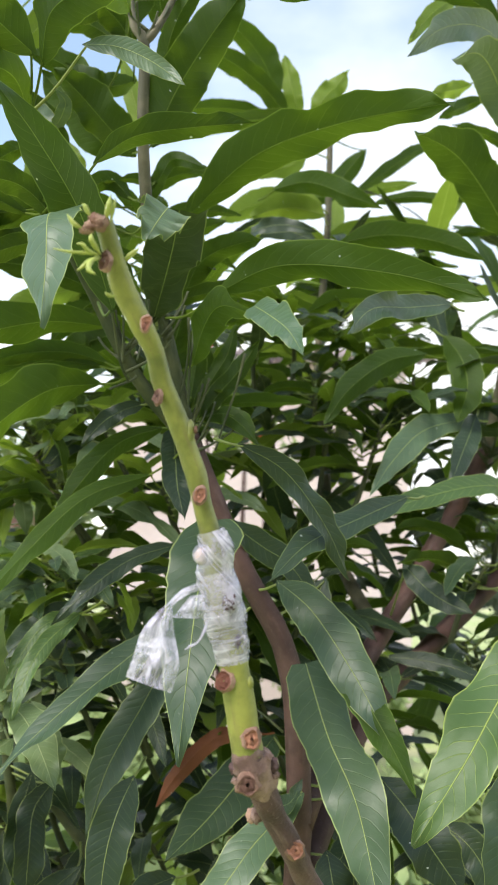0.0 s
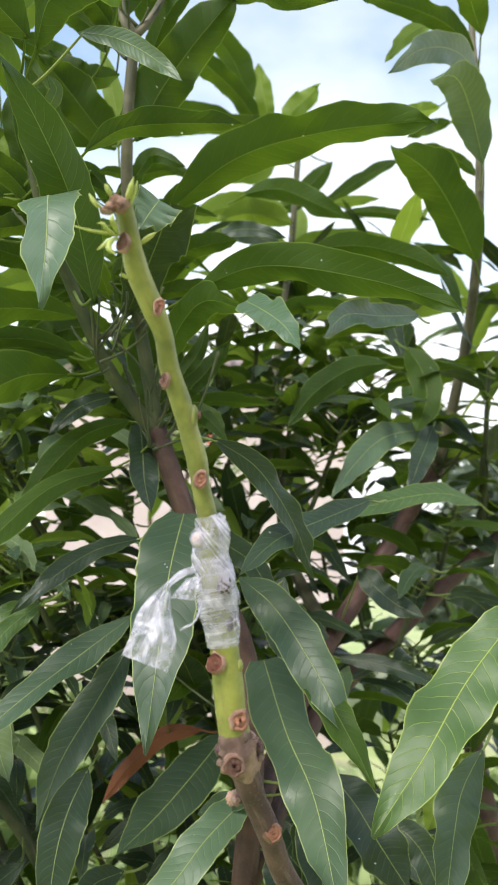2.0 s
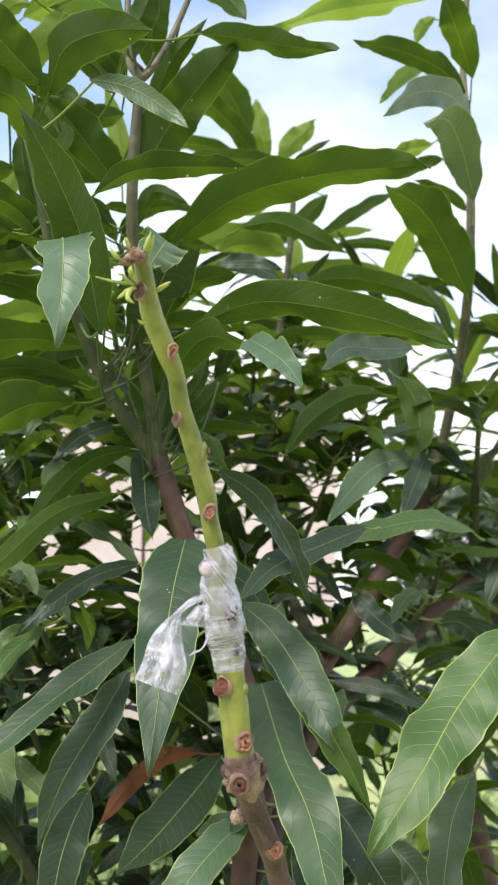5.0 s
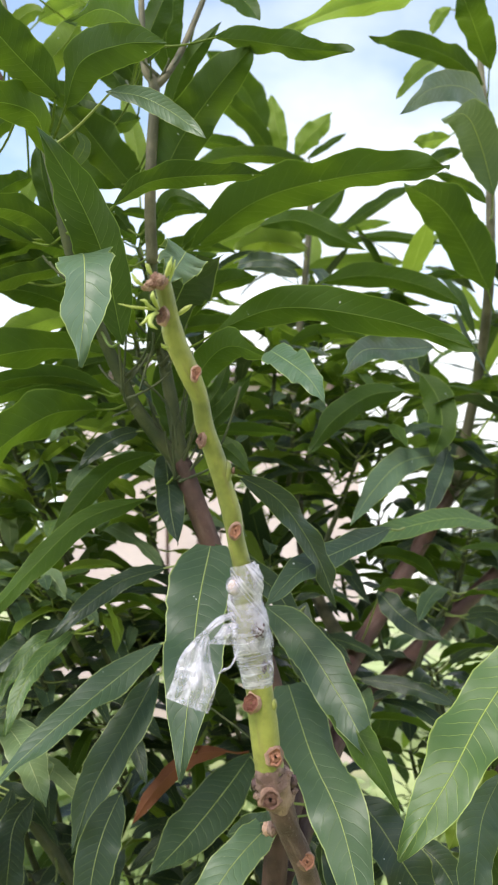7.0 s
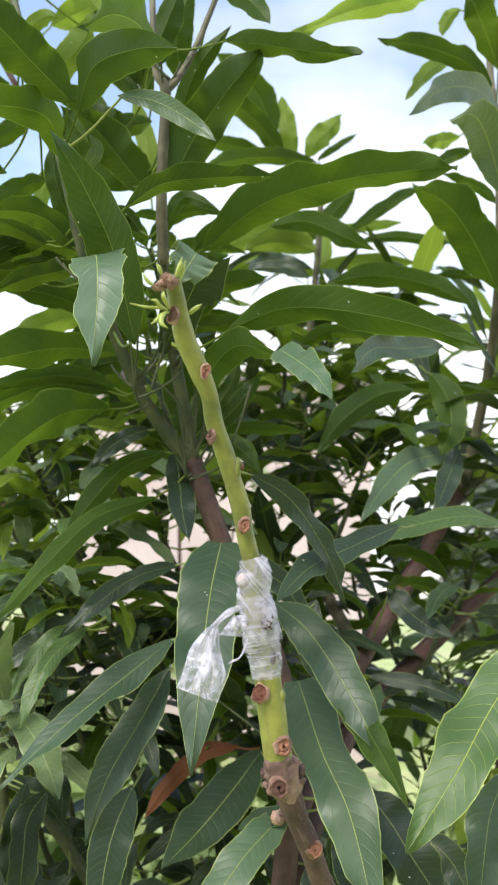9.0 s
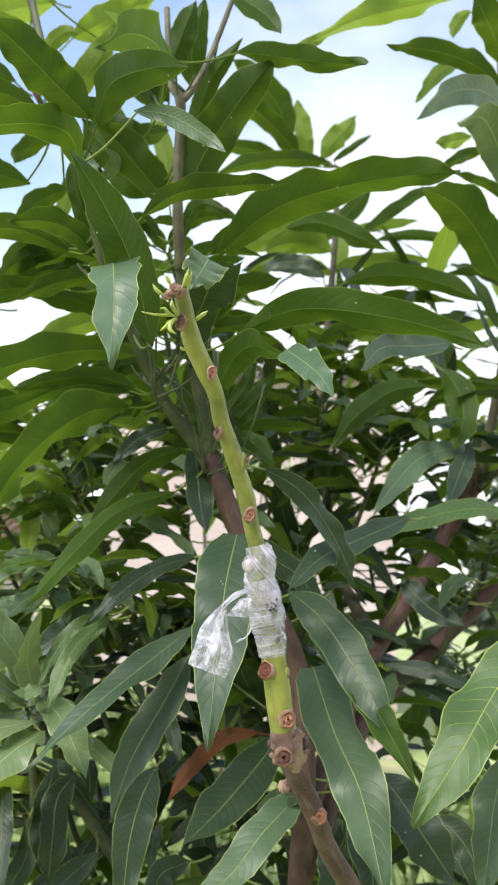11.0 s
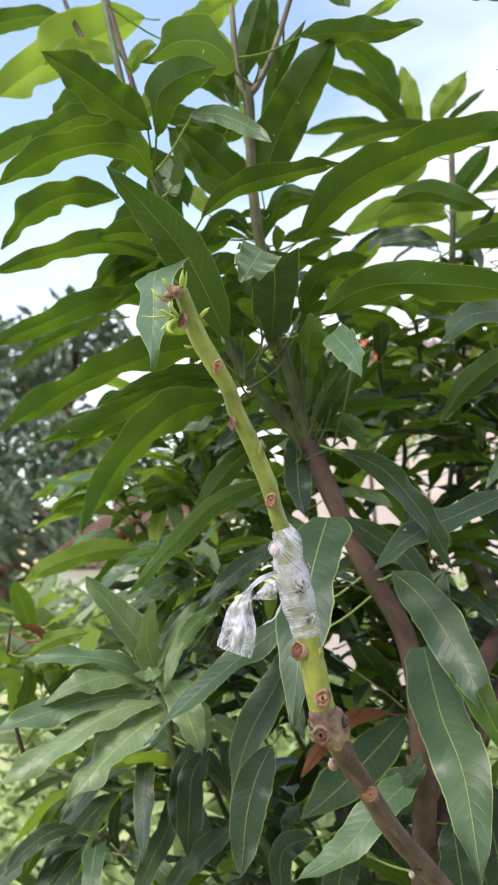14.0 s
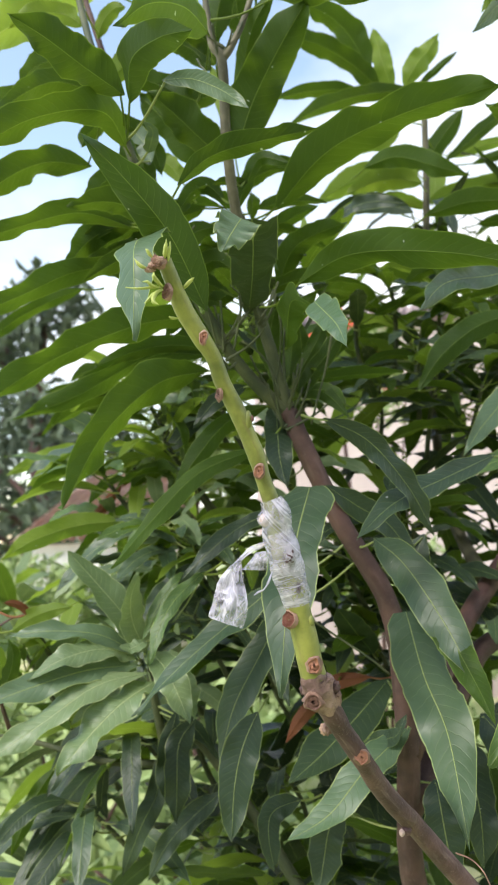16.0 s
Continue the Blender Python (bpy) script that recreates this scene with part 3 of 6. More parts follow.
leaf(limb_right, (0.312, 1.05, 2.573), (0.221, 1, 2.502), (0.114, 0.95, 2.433), (0.03, 0.9, 2.351), 0.046, (0.61, -0.32, -0.72), hue="light")
leaf(limb_right, (0.363, 1.1, 2.43), (0.305, 1.06, 2.443), (0.234, 1.02, 2.435), (0.159, 0.98, 2.413), 0.042, (0.3, -0.36, -0.88), hue="under")
leaf(limb_right, (0.317, 1.15, 2.515), (0.28, 1.12, 2.478), (0.248, 1.1, 2.437), (0.22, 1.08, 2.385), 0.028, (0.59, -0.8, -0.08), hue="light")
leaf(limb_right, (0.374, 1.1, 2.383), (0.31, 1.02, 2.367), (0.244, 0.96, 2.322), (0.191, 0.92, 2.254), 0.048, (0.74, -0.62, -0.25), hue="grey", wavy=1)
leaf(limb_right, (0.376, 1.1, 2.242), (0.338, 1.04, 2.287), (0.294, 0.97, 2.291), (0.248, 0.93, 2.257), 0.067, (0.42, -0.32, -0.85), hue="grey", wavy=1)
leaf(limb_right, (0.375, 1.1, 2.458), (0.345, 1.06, 2.482), (0.31, 1, 2.483), (0.284, 0.98, 2.522), 0.057, (-0.05, 0.03, -1), hue="under")
leaf(limb_right, (0.341, 1.2, 2.65), (0.326, 1.2, 2.638), (0.315, 1.2, 2.621), (0.306, 1.2, 2.593), 0.026, (0.3, -0.94, -0.17), hue="light")
leaf(limb_right, (0.366, 1.1, 2.083), (0.313, 1.04, 2.132), (0.265, 1, 2.167), (0.204, 0.95, 2.172), 0.078, (-0.14, -0.56, -0.82), hue="under")
leaf(limb_right, (0.366, 1.3, 2.462), (0.345, 1.3, 2.455), (0.314, 1.28, 2.437), (0.29, 1.28, 2.434), 0.035, (0.65, -0.52, -0.55), hue="light")
leaf(limb_right, (0.388, 1.3, 2.434), (0.361, 1.3, 2.426), (0.329, 1.28, 2.401), (0.301, 1.28, 2.385), 0.029, (0.69, -0.64, -0.35), hue="mid")
leaf(limb_right, (0.435, 1.3, 2.33), (0.402, 1.3, 2.359), (0.36, 1.28, 2.365), (0.324, 1.28, 2.375), 0.024, (0.11, -0.51, -0.85), hue="mid")
leaf(limb_back, (0.018, 1.3, 2.268), (0.079, 1.26, 2.262), (0.144, 1.22, 2.217), (0.196, 1.2, 2.185), 0.048, (-0.68, -0.53, -0.51), hue="under")
leaf(limb_back, (0.326, 1.45, 2.439), (0.269, 1.42, 2.393), (0.215, 1.4, 2.344), (0.162, 1.38, 2.297), 0.031, (0.56, -0.77, -0.31), hue="mid")
leaf(limb_back, (0.124, 1.6, 2.309), (0.192, 1.6, 2.331), (0.279, 1.6, 2.338), (0.356, 1.6, 2.34), 0.045, (0.06, -0.74, -0.67), hue="light")
leaf(limb_back, (0.121, 1.5, 2.314), (0.073, 1.5, 2.328), (0.026, 1.48, 2.319), (-0.025, 1.45, 2.289), 0.062, (0.39, -0.63, -0.67), hue="light")
leaf(limb_back, (0.224, 1.6, 2.385), (0.291, 1.6, 2.399), (0.362, 1.58, 2.387), (0.424, 1.56, 2.37), 0.028, (-0.31, -0.77, -0.55), hue="mid")
leaf(limb_back, (0.176, 1.7, 2.457), (0.229, 1.7, 2.465), (0.296, 1.7, 2.476), (0.34, 1.7, 2.484), 0.030, (0.1, -0.83, -0.55), hue="light")
leaf(limb_right, (0.12, 1.2, 2.126), (0.196, 1.18, 2.133), (0.272, 1.15, 2.108), (0.333, 1.12, 2.067), 0.048, (-0.45, -0.6, -0.66), hue="under")
leaf(limb_right, (0.465, 1.4, 2.232), (0.419, 1.4, 2.234), (0.375, 1.4, 2.232), (0.326, 1.4, 2.224), 0.021, (0.03, -0.74, -0.67), hue="mid")
leaf(limb_right, (0.256, 1, 1.96), (0.193, 0.94, 1.935), (0.139, 0.88, 1.913), (0.105, 0.82, 1.865), 0.039, (0.69, -0.7, 0.22), hue="soft")
leaf(limb_left, (-0.182, 0.98, 1.924), (-0.255, 0.9, 1.904), (-0.353, 0.83, 1.848), (-0.439, 0.77, 1.774), 0.057, (0.66, -0.41, -0.63), hue="under")
leaf(limb_left, (-0.192, 1, 1.876), (-0.276, 0.98, 1.877), (-0.385, 0.95, 1.819), (-0.474, 0.92, 1.785), 0.041, (0.48, -0.68, -0.56), hue="under")
leaf(limb_left, (-0.191, 0.98, 1.849), (-0.239, 0.9, 1.82), (-0.292, 0.84, 1.748), (-0.329, 0.8, 1.653), 0.071, (0.87, -0.34, -0.36), hue="under")
leaf(limb_left, (-0.271, 0.9, 1.988), (-0.338, 0.86, 1.971), (-0.387, 0.8, 1.925), (-0.449, 0.76, 1.886), 0.042, (0.83, -0.35, -0.43), hue="under")
leaf(limb_left, (-0.436, 1.1, 2.03), (-0.482, 1.08, 2.009), (-0.537, 1.05, 1.971), (-0.575, 1.02, 1.922), 0.028, (0.65, -0.59, -0.48), hue="mid")
leaf(limb_left, (-0.267, 0.9, 2.038), (-0.331, 0.86, 2.052), (-0.39, 0.8, 2.016), (-0.447, 0.76, 1.981), 0.038, (0.7, -0.3, -0.65), hue="under")
leaf(limb_left, (-0.278, 0.92, 2.054), (-0.315, 0.9, 2.039), (-0.34, 0.88, 2.01), (-0.351, 0.86, 1.974), 0.043, (0.8, -0.5, -0.32), hue="under")
leaf(limb_left, (-0.332, 0.9, 2.136), (-0.384, 0.86, 2.13), (-0.429, 0.82, 2.088), (-0.454, 0.8, 2.032), 0.051, (0.77, -0.29, -0.57), hue="under")
leaf(limb_low, (-0.465, 1.3, 1.777), (-0.497, 1.28, 1.813), (-0.54, 1.25, 1.842), (-0.583, 1.22, 1.858), 0.051, (0.62, -0.78, 0.13), hue="grey")
leaf(limb_low, (-0.568, 1.4, 1.799), (-0.615, 1.38, 1.793), (-0.666, 1.36, 1.773), (-0.723, 1.35, 1.748), 0.035, (0.44, -0.85, -0.29), hue="light")
leaf(limb_low, (-0.555, 1.4, 1.784), (-0.589, 1.38, 1.772), (-0.628, 1.36, 1.749), (-0.678, 1.35, 1.724), 0.046, (0.54, -0.81, -0.22), hue="light")
leaf(limb_low, (-0.414, 1.2, 1.645), (-0.48, 1.18, 1.641), (-0.549, 1.15, 1.619), (-0.601, 1.12, 1.585), 0.046, (0.46, -0.85, -0.27), hue="light")
leaf(limb_low, (-0.456, 1.3, 1.713), (-0.477, 1.28, 1.681), (-0.49, 1.26, 1.655), (-0.51, 1.25, 1.631), 0.021, (0.6, -0.75, 0.28), hue="dead")
leaf(limb_low, (-0.357, 1.2, 1.748), (-0.353, 1.19, 1.718), (-0.345, 1.18, 1.693), (-0.342, 1.18, 1.665), 0.032, (0.54, -0.71, 0.46), hue="pale")
leaf(limb_mid, (-0.121, 0.97, 1.733), (-0.184, 0.9, 1.698), (-0.227, 0.83, 1.634), (-0.253, 0.77, 1.582), 0.032, (0.45, -0.74, 0.5), hue="mid", twist=50)
leaf(limb_mid, (-0.114, 1.02, 1.801), (-0.163, 0.97, 1.772), (-0.199, 0.93, 1.718), (-0.224, 0.9, 1.664), 0.033, (0.61, -0.78, 0.17), hue="under")
leaf(limb_mid, (-0.106, 1.03, 1.801), (-0.095, 0.98, 1.757), (-0.087, 0.95, 1.714), (-0.075, 0.93, 1.675), 0.045, (0.32, -0.75, 0.58), hue="cool")
leaf(limb_main, (-0.034, 0.86, 1.671), (-0.042, 0.8, 1.61), (-0.045, 0.74, 1.536), (-0.049, 0.71, 1.454), 0.064, (-0.08, -0.78, 0.58), hue="soft", blunt=1)
leaf(limb_main, (-0.09, 0.98, 1.557), (-0.147, 0.93, 1.509), (-0.202, 0.88, 1.461), (-0.259, 0.84, 1.403), 0.046, (-0.02, -0.68, 0.73), hue="soft", twist=25)
leaf(limb_main, (-0.095, 1, 1.52), (-0.125, 0.97, 1.459), (-0.159, 0.95, 1.393), (-0.178, 0.94, 1.322), 0.053, (-0.09, -0.94, 0.33), hue="soft")
leaf(limb_main, (-0.128, 0.95, 1.387), (-0.141, 0.92, 1.352), (-0.148, 0.9, 1.311), (-0.149, 0.88, 1.25), 0.051, (0.4, -0.85, 0.35), hue="cool")
leaf(limb_main, (0.031, 1.14, 1.397), (-0.004, 1.07, 1.365), (-0.048, 1, 1.327), (-0.089, 0.936, 1.3), 0.071, (0.12, -0.53, 0.84), hue="dark")
leaf(limb_main, (-0.001, 1.2, 1.389), (-0.055, 1.19, 1.381), (-0.101, 1.17, 1.342), (-0.134, 1.156, 1.294), 0.030, (0.04, -0.91, 0.42), hue="dead")
leaf(limb_main, (0.065, 0.98, 1.365), (0.011, 0.93, 1.325), (-0.031, 0.89, 1.283), (-0.081, 0.86, 1.259), 0.051, (-0.11, -0.66, 0.75), hue="grey", wavy=1)
leaf(limb_main, (0.067, 0.98, 1.51), (0.088, 0.89, 1.445), (0.112, 0.82, 1.394), (0.126, 0.72, 1.315), 0.065, (-0.1, -0.61, 0.78), hue="soft", blunt=1)
leaf(limb_main, (0.032, 0.95, 1.607), (0.072, 0.9, 1.574), (0.112, 0.85, 1.515), (0.145, 0.81, 1.452), 0.057, (-0.22, -0.81, 0.54), hue="soft")
leaf(limb_main, (0.098, 0.868, 1.528), (0.124, 0.835, 1.489), (0.146, 0.79, 1.449), (0.159, 0.76, 1.42), 0.033, (-0.25, -0.7, 0.66), hue="under", blunt=1)
leaf(limb_main, (0.094, 1.05, 1.61), (0.081, 1.03, 1.575), (0.087, 1, 1.541), (0.098, 1, 1.503), 0.045, (-0.03, -0.75, 0.66), hue="dark")
leaf(limb_right, (0.33, 0.82, 1.6), (0.252, 0.78, 1.521), (0.200, 0.74, 1.458), (0.149, 0.722, 1.391), 0.073, (-0.2, -0.74, 0.65), hue="bright")
leaf(limb_right, (0.288, 0.85, 1.443), (0.264, 0.84, 1.405), (0.25, 0.82, 1.371), (0.235, 0.8, 1.304), 0.046, (-0.01, -0.85, 0.52), hue="soft")
leaf(limb_main, (0.154, 1, 1.38), (0.182, 0.98, 1.35), (0.205, 0.96, 1.316), (0.242, 0.95, 1.265), 0.067, (-0.03, -0.87, 0.49), hue="dark")
leaf(limb_right, (0.224, 1, 1.33), (0.247, 0.98, 1.317), (0.265, 0.97, 1.293), (0.284, 0.96, 1.245), 0.043, (-0.06, -0.94, 0.34), hue="dark")
leaf(limb_right, (0.366, 1.2, 1.342), (0.353, 1.2, 1.316), (0.34, 1.2, 1.296), (0.325, 1.2, 1.261), 0.042, (-0.16, -0.98, 0.1), hue="light")
leaf(limb_main, (-0.007, 0.8, 1.745), (0.041, 0.82, 1.719), (0.082, 0.84, 1.666), (0.109, 0.86, 1.609), 0.033, (0.35, -0.93, -0.08), hue="cool", twist=-45, wavy=2)
leaf(limb_right, (0.188, 0.95, 1.707), (0.125, 0.9, 1.677), (0.066, 0.84, 1.647), (0.026, 0.79, 1.608), 0.039, (0.39, -0.69, 0.61), hue="dark", wavy=1.3, twist=30)
leaf(limb_right, (0.391, 1.15, 1.729), (0.317, 1.1, 1.736), (0.232, 1.05, 1.717), (0.132, 1, 1.681), 0.039, (0.33, -0.77, 0.55), hue="bright", wavy=1.2)
leaf(limb_right, (0.336, 1.22, 1.853), (0.245, 1.15, 1.822), (0.189, 1.1, 1.768), (0.155, 1.06, 1.718), 0.046, (0.36, -0.84, 0.4), hue="grey")
leaf(limb_right, (0.33, 1.2, 1.854), (0.309, 1.16, 1.815), (0.288, 1.13, 1.776), (0.269, 1.1, 1.738), 0.042, (0.37, -0.82, 0.43), hue="cool")
leaf(limb_right, (0.256, 1.18, 1.943), (0.193, 1.15, 1.924), (0.133, 1.12, 1.875), (0.096, 1.1, 1.82), 0.046, (0.44, -0.9, 0.01), hue="under")
leaf(limb_right, (0.21, 1.16, 1.63), (0.233, 1.13, 1.6), (0.26, 1.12, 1.579), (0.293, 1.1, 1.564), 0.042, (-0.07, -0.93, 0.35), hue="dark")
leaf(limb_right, (0.188, 1.2, 1.497), (0.235, 1.18, 1.495), (0.281, 1.16, 1.486), (0.328, 1.15, 1.468), 0.028, (-0.27, -0.84, 0.46), hue="dark")
leaf(limb_right, (0.285, 1.2, 1.978), (0.306, 1.18, 1.936), (0.309, 1.16, 1.886), (0.29, 1.15, 1.832), 0.056, (-0.49, -0.82, 0.29), hue="under")
leaf(limb_right, (0.401, 1.5, 2.185), (0.354, 1.45, 2.142), (0.292, 1.42, 2.129), (0.245, 1.4, 2.143), 0.045, (0.46, -0.78, -0.43), hue="under")
leaf(limb_right, (0.381, 1.3, 1.587), (0.41, 1.3, 1.593), (0.438, 1.3, 1.58), (0.475, 1.3, 1.549), 0.048, (0.03, -1, 0.06), hue="dark")
leaf(limb_low, (-0.292, 0.98, 1.456), (-0.314, 0.96, 1.507), (-0.345, 0.94, 1.553), (-0.381, 0.92, 1.601), 0.060, (0.83, -0.42, 0.38), hue="pale")
leaf(limb_low, (-0.287, 0.97, 1.459), (-0.295, 0.94, 1.501), (-0.29, 0.92, 1.536), (-0.274, 0.91, 1.571), 0.049, (0.89, -0.33, -0.32), hue="pale")
leaf(limb_low, (-0.274, 0.93, 1.481), (-0.279, 0.92, 1.476), (-0.288, 0.91, 1.472), (-0.298, 0.9, 1.477), 0.024, (0.2, -0.56, 0.8), hue="pale")
leaf(limb_low, (-0.302, 0.98, 1.452), (-0.344, 0.95, 1.484), (-0.405, 0.92, 1.494), (-0.463, 0.9, 1.489), 0.034, (0.41, -0.64, 0.65), hue="grey")
leaf(limb_low, (-0.304, 0.98, 1.448), (-0.339, 0.94, 1.467), (-0.377, 0.9, 1.46), (-0.414, 0.87, 1.438), 0.042, (0.37, -0.49, 0.79), hue="pale")
leaf(limb_low, (-0.299, 0.97, 1.442), (-0.354, 0.92, 1.442), (-0.409, 0.87, 1.428), (-0.464, 0.83, 1.409), 0.048, (0.41, -0.63, 0.66), hue="grey")
leaf(limb_low, (-0.282, 0.96, 1.433), (-0.333, 0.91, 1.425), (-0.386, 0.86, 1.387), (-0.451, 0.82, 1.342), 0.045, (0.05, -0.64, 0.77), hue="pale")
leaf(limb_low, (-0.272, 0.96, 1.422), (-0.301, 0.91, 1.401), (-0.333, 0.87, 1.364), (-0.356, 0.84, 1.329), 0.063, (-0.06, -0.66, 0.75), hue="pale")
leaf(limb_low, (-0.286, 0.97, 1.461), (-0.254, 0.94, 1.448), (-0.226, 0.91, 1.422), (-0.202, 0.893, 1.383), 0.047, (0.12, -0.58, 0.81), hue="pale")
leaf(limb_low, (-0.289, 1.1, 1.353), (-0.295, 1.08, 1.309), (-0.294, 1.06, 1.267), (-0.283, 1.05, 1.222), 0.035, (0.48, -0.78, 0.39), hue="dark")
leaf(limb_low, (-0.405, 1.1, 1.269), (-0.411, 1.1, 1.24), (-0.413, 1.1, 1.215), (-0.403, 1.1, 1.188), 0.021, (0.54, -0.84, -0.03), hue="dark")
leaf(limb_low, (-0.49, 1.1, 1.263), (-0.509, 1.08, 1.23), (-0.52, 1.06, 1.195), (-0.538, 1.05, 1.146), 0.029, (0.47, -0.83, 0.32), hue="under")
leaf(limb_low, (-0.41, 1.1, 1.212), (-0.451, 1.08, 1.179), (-0.477, 1.06, 1.152), (-0.516, 1.05, 1.113), 0.030, (0.38, -0.88, 0.29), hue="dark")
leaf(limb_low, (-0.324, 1.1, 1.278), (-0.316, 1.08, 1.237), (-0.334, 1.06, 1.195), (-0.36, 1.05, 1.128), 0.036, (0.33, -0.9, 0.29), hue="dark")
leaf(limb_low, (-0.219, 1.1, 1.238), (-0.256, 1.08, 1.21), (-0.291, 1.06, 1.176), (-0.321, 1.05, 1.125), 0.036, (0.13, -0.91, 0.4), hue="dark")
leaf(limb_low, (-0.26, 1.1, 1.342), (-0.279, 1.08, 1.311), (-0.277, 1.06, 1.268), (-0.276, 1.05, 1.205), 0.047, (0.54, -0.75, 0.38), hue="cool")
leaf(limb_low, (-0.084, 1, 1.264), (-0.117, 0.98, 1.254), (-0.121, 0.96, 1.233), (-0.112, 0.95, 1.191), 0.038, (0.58, -0.63, 0.52), hue="cool")
leaf(limb_main, (-0.039, 1.05, 1.245), (-0.053, 1.03, 1.215), (-0.059, 1.02, 1.183), (-0.064, 1, 1.15), 0.054, (0.37, -0.9, 0.21), hue="dark")
leaf(limb_main, (0.092, 1, 1.297), (0.097, 0.98, 1.271), (0.102, 0.97, 1.236), (0.11, 0.96, 1.185), 0.057, (0.27, -0.91, 0.3), hue="dark")
leaf(limb_main, (-0.002, 1, 1.329), (0.031, 0.97, 1.351), (0.05, 0.95, 1.363), (0.062, 0.95, 1.388), 0.029, (-0.78, -0.57, 0.26), hue="cool")
leaf(limb_mid, (-0.075, 1.03, 1.817), (-0.039, 0.98, 1.812), (-0.012, 0.94, 1.79), (0.011, 0.92, 1.761), 0.026, (-0.56, -0.66, 0.5), hue="mid")
leaf(limb_mid, (-0.087, 1.03, 1.818), (-0.097, 1.02, 1.853), (-0.105, 1, 1.891), (-0.086, 0.97, 1.946), 0.049, (0.06, -0.88, -0.46), hue="under")
leaf(limb_mid, (-0.078, 1.05, 1.816), (-0.076, 1.04, 1.856), (-0.068, 1.03, 1.887), (-0.071, 1.02, 1.935), 0.034, (0.13, -0.93, -0.34), hue="under")
leaf(limb_side, (-0.113, 1, 2.341), (-0.129, 0.97, 2.365), (-0.127, 0.95, 2.403), (-0.112, 0.94, 2.455), 0.047, (-0.07, -0.89, -0.45), hue="under")
leaf(limb_top, (-0.129, 0.95, 2.178), (-0.116, 0.92, 2.236), (-0.092, 0.88, 2.284), (-0.05, 0.86, 2.332), 0.033, (-0.13, -0.79, -0.6), hue="under")
leaf(limb_side, (-0.088, 1, 2.528), (-0.051, 0.97, 2.474), (-0.021, 0.95, 2.436), (-0.001, 0.93, 2.392), 0.040, (-0.69, -0.71, -0.17), hue="under")
leaf(limb_top, (-0.173, 1.1, 2.227), (-0.18, 1.1, 2.284), (-0.194, 1.1, 2.337), (-0.212, 1.1, 2.388), 0.037, (-0.01, -1, 0), hue="light")
leaf(limb_left, (-0.382, 1.2, 2.582), (-0.334, 1.2, 2.61), (-0.286, 1.2, 2.637), (-0.228, 1.2, 2.674), 0.062, (0.4, -0.59, -0.71), hue="light")
leaf(limb_left, (-0.267, 1, 2.429), (-0.284, 1, 2.418), (-0.299, 1, 2.399), (-0.31, 1, 2.382), 0.013, (0.44, -0.83, -0.34), hue="light")
leaf(limb_left, (-0.347, 1.2, 2.33), (-0.36, 1.2, 2.296), (-0.369, 1.2, 2.264), (-0.375, 1.2, 2.225), 0.036, (0.37, -0.92, -0.1), hue="light")
leaf(limb_left, (-0.229, 0.92, 2.045), (-0.246, 0.88, 2.076), (-0.257, 0.86, 2.107), (-0.264, 0.85, 2.156), 0.034, (0.07, -0.85, -0.53), hue="under")
leaf(limb_left, (-0.205, 0.78, 2.08), (-0.189, 0.75, 2.078), (-0.184, 0.74, 2.086), (-0.192, 0.73, 2.093), 0.017, (0.2, -0.54, -0.82), hue="grey", wavy=.6)
leaf(limb_mid, (-0.136, 1.1, 2.194), (-0.104, 1.1, 2.205), (-0.077, 1.1, 2.196), (-0.057, 1.1, 2.188), 0.021, (-0.17, -0.82, -0.54), hue="under")
leaf(limb_mid, (-0.1, 1.05, 2.105), (-0.074, 1.03, 2.126), (-0.043, 1, 2.128), (-0.007, 1, 2.138), 0.030, (-0.41, -0.48, -0.78), hue="under")
leaf(limb_back, (-0.037, 1.3, 2.179), (0.002, 1.28, 2.19), (0.041, 1.26, 2.186), (0.093, 1.25, 2.17), 0.030, (-0.46, -0.89, -0.06), hue="cool")
leaf(limb_mid, (-0.105, 1.08, 1.994), (-0.08, 1.05, 2.032), (-0.048, 1.03, 2.047), (0.012, 1, 2.052), 0.045, (-0.05, -0.65, -0.75), hue="under")
leaf(limb_left, (-0.258, 0.95, 2.044), (-0.31, 0.95, 2.036), (-0.332, 0.94, 2.018), (-0.362, 0.93, 1.984), 0.035, (0.66, -0.59, -0.46), hue="under")
leaf(limb_left, (-0.196, 1, 2.1), (-0.231, 1, 2.09), (-0.281, 0.98, 2.071), (-0.36, 0.95, 2.03), 0.048, (0.49, -0.57, -0.66), hue="under")
leaf(limb_left, (-0.2, 1, 1.975), (-0.236, 0.98, 1.987), (-0.283, 0.95, 1.994), (-0.347, 0.92, 1.991), 0.046, (0.29, -0.62, -0.73), hue="under")
leaf(limb_left, (-0.218, 1.1, 2.018), (-0.265, 1.08, 2.009), (-0.316, 1.06, 1.983), (-0.36, 1.05, 1.952), 0.048, (0.52, -0.69, -0.5), hue="light")
leaf(limb_left, (-0.186, 1, 1.88), (-0.236, 0.98, 1.89), (-0.29, 0.96, 1.882), (-0.348, 0.94, 1.858), 0.033, (0.35, -0.71, -0.61), hue="under")
leaf(limb_top, (-0.168, 1, 2.327), (-0.189, 0.98, 2.355), (-0.214, 0.96, 2.365), (-0.242, 0.95, 2.327), 0.043, (0.23, -0.65, -0.72), hue="under")
leaf(limb_top, (-0.164, 1, 2.28), (-0.19, 0.98, 2.259), (-0.213, 0.97, 2.257), (-0.254, 0.96, 2.281), 0.038, (0.35, -0.69, -0.64), hue="under")
